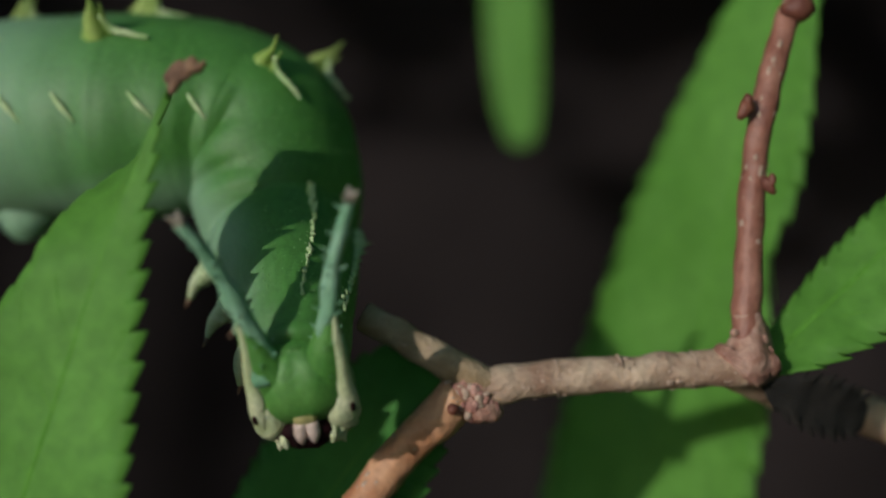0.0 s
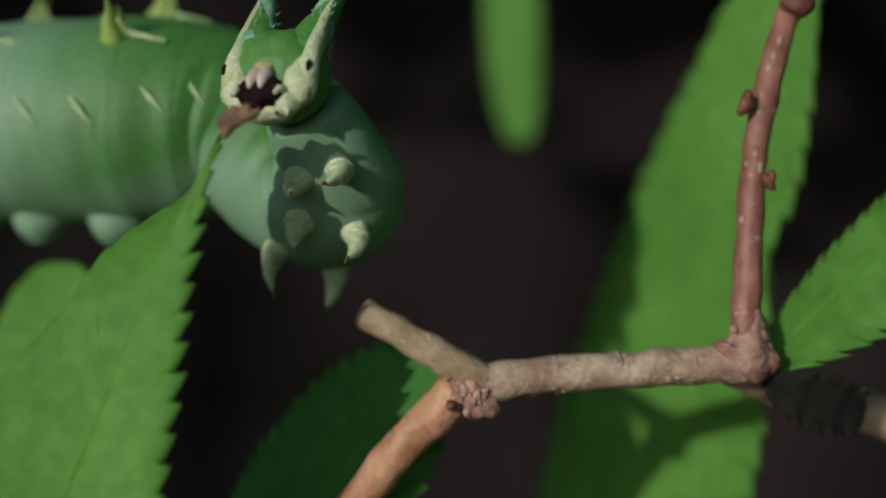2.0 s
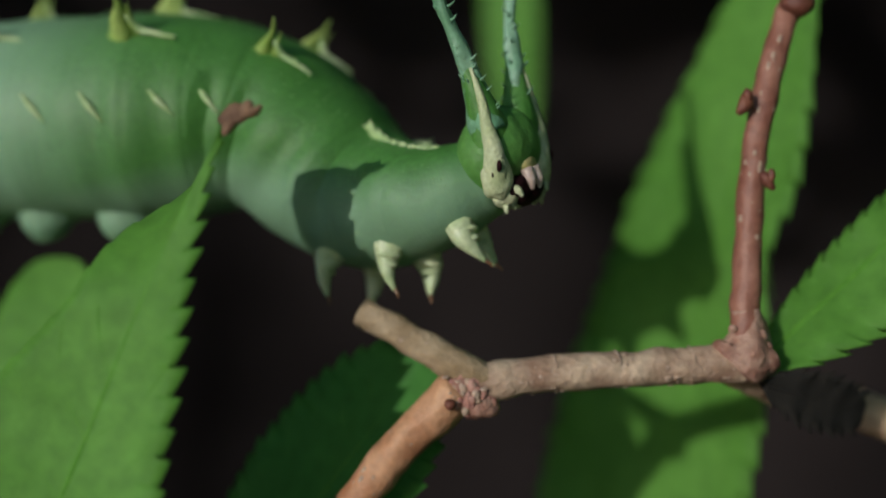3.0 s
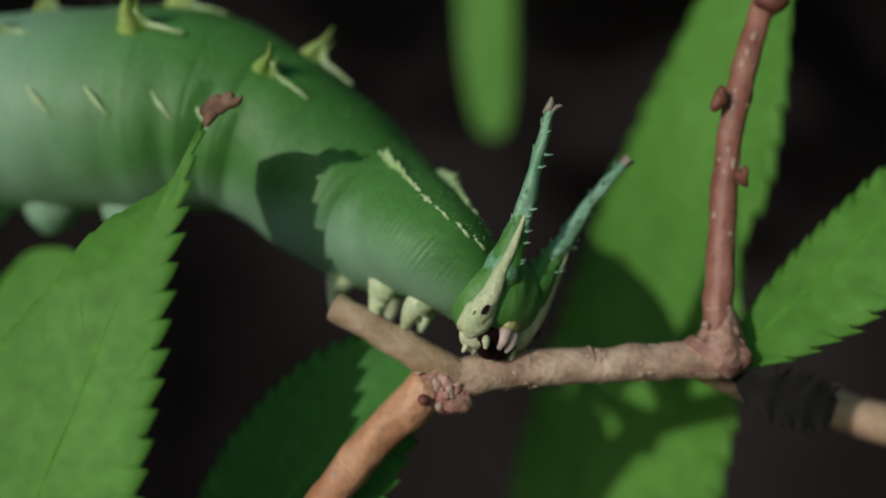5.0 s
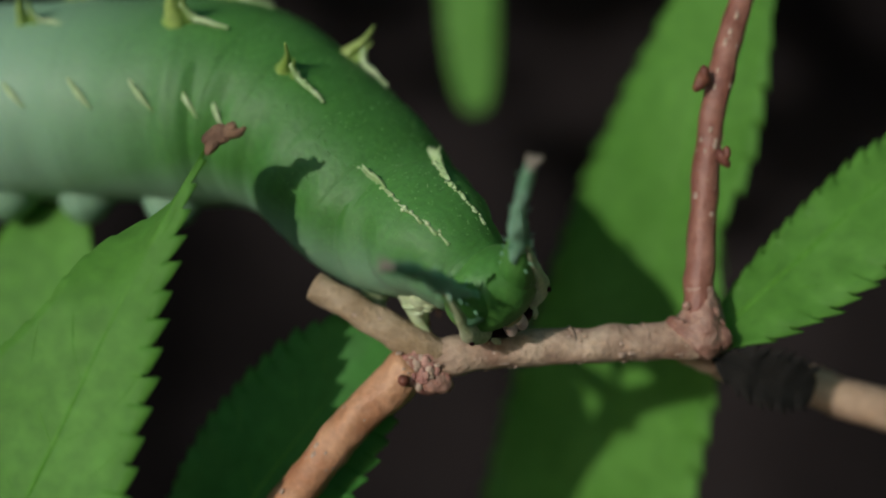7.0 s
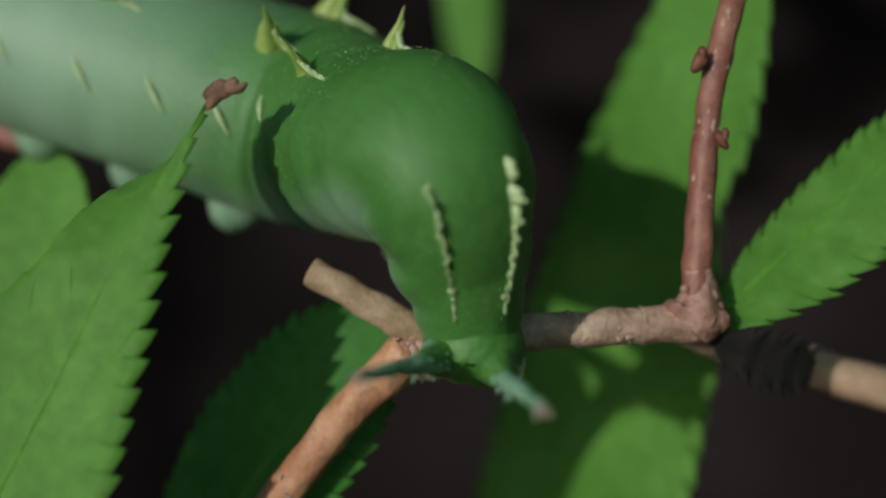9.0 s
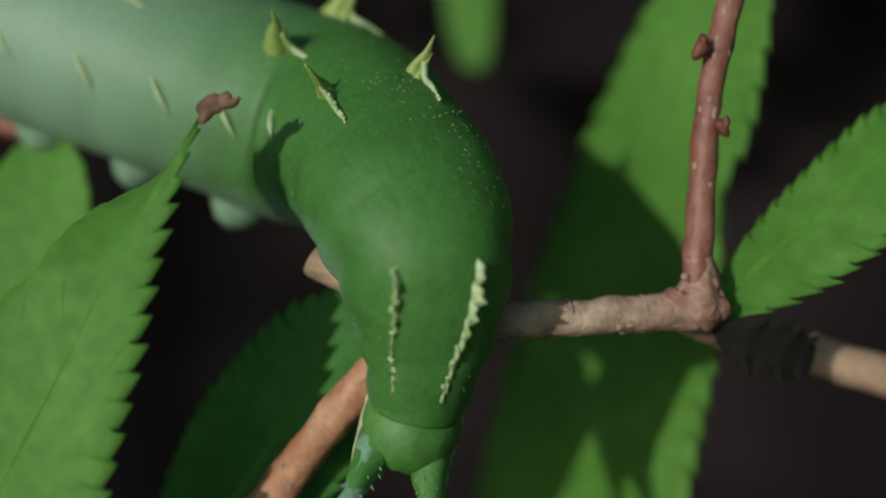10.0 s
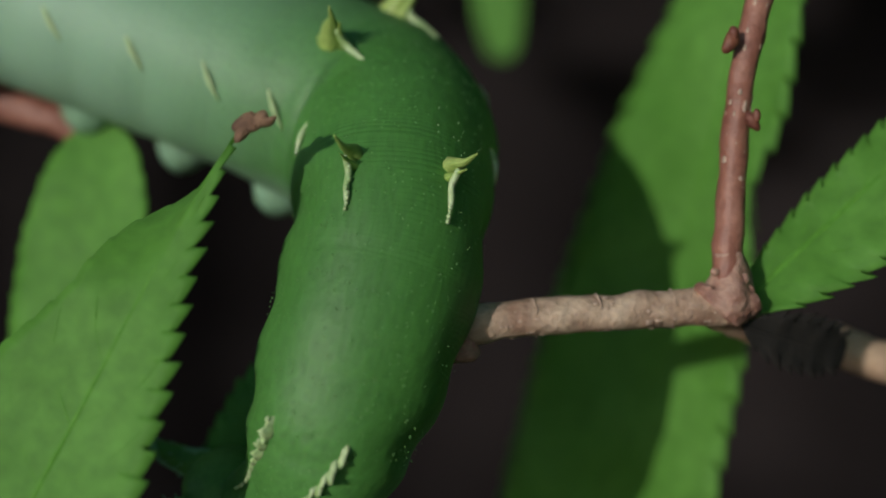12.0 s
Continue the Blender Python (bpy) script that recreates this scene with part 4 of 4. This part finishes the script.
    spine_key(9.5, [(-40.96, 86.41, 1216.75), (-5.10, 77.19, 1204.58), (-0.73, 69.53, 1202.11), (1.99, 62.64, 1200.95), (3.06, 63.90, 1194.95), (3.15, 64.30, 1191.93)],
              [(0.22, -0.54, 0.82), (0.20, -0.88, 0.44), (0.20, -0.97, 0.10), (0.10, -0.99, 0.00), (0.00, -1.00, -0.02)],
              (3.10, 64.40, 1190.58), (-0.45, -0.72, -0.55), (-0.24, 0.84, -0.48))
    spine_key(10.0, [(-41.04, 86.54, 1216.22), (-5.17, 77.27, 1204.09), (-0.60, 69.57, 1201.45), (1.57, 64.15, 1197.23), (1.75, 64.26, 1192.08), (1.35, 64.65, 1189.23)],
              [(0.22, -0.54, 0.82), (0.20, -0.90, 0.39), (0.21, -0.95, 0.24), (-0.06, -1.00, -0.02), (-0.05, -1.00, -0.02)],
              (1.05, 64.75, 1187.70), (-0.25, -0.53, -0.81), (-0.15, 0.86, -0.49))
    spine_key(10.5, [(-41.06, 86.64, 1216.04), (-4.86, 77.31, 1203.67), (-0.28, 69.11, 1201.22), (0.10, 64.81, 1194.03), (-0.80, 64.64, 1189.12), (-1.57, 65.06, 1186.46)],
              [(0.22, -0.54, 0.82), (0.21, -0.92, 0.33), (-0.20, -0.97, 0.10), (-0.30, -0.95, 0.00), (-0.25, -0.97, 0.03)],
              (-3.19, 65.31, 1186.47), (-0.62, -0.61, -0.48), (-0.21, 0.77, -0.59))
    spine_key(11.0, [(-41.36, 86.56, 1215.87), (-4.61, 77.33, 1203.70), (-0.68, 69.09, 1200.46), (-1.76, 65.42, 1192.34), (-3.56, 65.58, 1187.46), (-5.82, 67.48, 1185.30)],
              [(0.22, -0.54, 0.82), (0.15, -0.95, 0.28), (-0.10, -0.98, 0.12), (-0.58, -0.80, 0.06), (-0.60, -0.78, 0.10)],
              (-7.72, 68.57, 1185.58), (-0.85, -0.52, 0.16), (-0.22, 0.66, -0.72))
    spine_key(11.5, [(-41.03, 86.44, 1216.68), (-4.07, 77.33, 1204.06), (-0.90, 69.03, 1199.59), (-2.97, 65.31, 1190.46), (-5.06, 65.46, 1185.71), (-6.97, 67.26, 1182.56)],
              [(0.22, -0.54, 0.82), (0.12, -0.96, 0.23), (-0.10, -0.98, 0.12), (-0.58, -0.80, 0.06), (-0.60, -0.78, 0.10)],
              (-9.35, 68.81, 1182.43), (-0.92, -0.35, 0.17), (-0.22, 0.66, -0.72))
    spine_key(12.0, [(-40.65, 85.99, 1217.30), (-3.99, 77.31, 1204.10), (-1.60, 68.92, 1198.09), (-4.19, 65.09, 1188.49), (-6.32, 65.23, 1183.96), (-8.80, 67.12, 1182.31)],
              [(0.22, -0.54, 0.82), (0.10, -0.98, 0.16), (-0.10, -0.98, 0.12), (-0.58, -0.80, 0.06), (-0.60, -0.78, 0.10)],
              (-10.74, 68.70, 1182.86), (-0.95, -0.23, 0.22), (-0.22, 0.65, -0.73))
    tip_rows = [
        (0.0, (-13.27, 57.30, 1208.73), (-21.36, 59.30, 1177.73)),
        (0.5, (-12.45, 57.51, 1207.53), (-21.02, 59.36, 1177.36)),
        (1.0, (-11.66, 57.73, 1206.87), (-20.82, 59.38, 1176.72)),
        (1.5, (-10.83, 57.94, 1206.17), (-20.57, 59.40, 1176.30)),
        (2.0, (-10.75, 58.16, 1206.42), (-20.45, 59.50, 1176.35)),
        (2.5, (-10.73, 58.36, 1206.47), (-20.38, 59.53, 1176.46)),
        (3.0, (-10.69, 58.59, 1206.55), (-20.53, 59.62, 1176.38)),
        (4.0, (-10.75, 59.72, 1206.82), (-20.36, 59.85, 1176.42)),
        (5.0, (-10.68, 61.08, 1206.98), (-20.26, 60.11, 1176.54)),
        (5.5, (-10.65, 61.27, 1206.90), (-20.35, 60.17, 1176.49)),
        (6.0, (-10.77, 61.48, 1206.87), (-20.41, 60.24, 1176.42)),
        (6.5, (-9.42, 61.54, 1204.90), (-19.61, 60.35, 1177.60)),
        (7.0, (-9.54, 61.68, 1204.55), (-19.71, 60.24, 1177.24)),
        (8.0, (-9.38, 62.00, 1205.50), (-20.77, 60.06, 1176.05)),
        (9.0, (-9.20, 62.30, 1206.24), (-21.66, 59.88, 1175.49)),
        (9.5, (-9.56, 62.36, 1205.18), (-21.80, 59.83, 1175.51)),
        (10.0, (-9.53, 62.45, 1204.99), (-21.84, 59.64, 1175.31)),
        (10.5, (-9.62, 62.54, 1205.09), (-22.69, 59.60, 1175.44)),
        (11.0, (-9.60, 62.53, 1204.92), (-22.75, 59.46, 1175.33)),
        (11.5, (-9.41, 62.48, 1204.76), (-22.47, 59.32, 1175.27)),
        (12.0, (-9.11, 62.30, 1203.86), (-21.68, 58.90, 1174.84)),
    ]
    times = np.array([k[0] for k in SPINE])
    tracks = [np.array([k[i] for k in SPINE]) for i in range(1, 6)]
    home = body.matrix_world.inverted()
    moments = sorted(set(np.round(np.arange(0, 12.01, 0.25), 2)) | set(times))
    ring_rows = [[] for _ in rings]
    head_rows = []
    for t in moments:
        guides, dorsals, head_at, horn_way, face_way = (smooth_in_time(times, v, t) for v in tracks)
        for (s, ring), rows in zip(rings, ring_rows):
            p = along(guides, s)
            way = along(guides, min(50.0, s + 0.9)) - along(guides, max(0.0, s - 0.9))
            back = Vector([float(np.interp(s, KNOTS, dorsals[:, k])) for k in range(3)])
            rows.append((t, home @ basis(p * MM, way, back)))
        head_rows.append((t, home @ basis(Vector(head_at) * MM, face_way, horn_way)))
    for (s, ring), rows in zip(rings, ring_rows):
        walk(ring, rows)
    walk(head, head_rows)
    # the front leaf is nudged and swings on its stalk
    base = front_leaf.matrix_world.copy()
    t0, b0 = mm(tip_rows[0][1]), mm(tip_rows[0][2])
    rows = []
    for t, tip, foot in tip_rows:
        turn = (t0 - b0).rotation_difference(mm(tip) - mm(foot)).to_matrix().to_4x4()
        rows.append((t, Matrix.Translation(mm(tip)) @ turn @ Matrix.Translation(-t0) @ base))
    walk(front_leaf, rows)
    # the rear leaf rises as the weight shifts
    m = rear_leaf.matrix_world.copy()
    walk(rear_leaf, [(t, Matrix.Translation((x * MM, 0, z * MM)) @ m) for t, x, z in
                     ((0, -4, -11), (0.5, -4, -9), (1.5, -3, -4.5), (3.2, -3, -3.8), (5.0, -1.5, -3.6), (6.5, 0, -2.6), (9.0, 0, 0), (10.5, 0, 0.3), (12.0, 1.6, 0.6))])


motions()
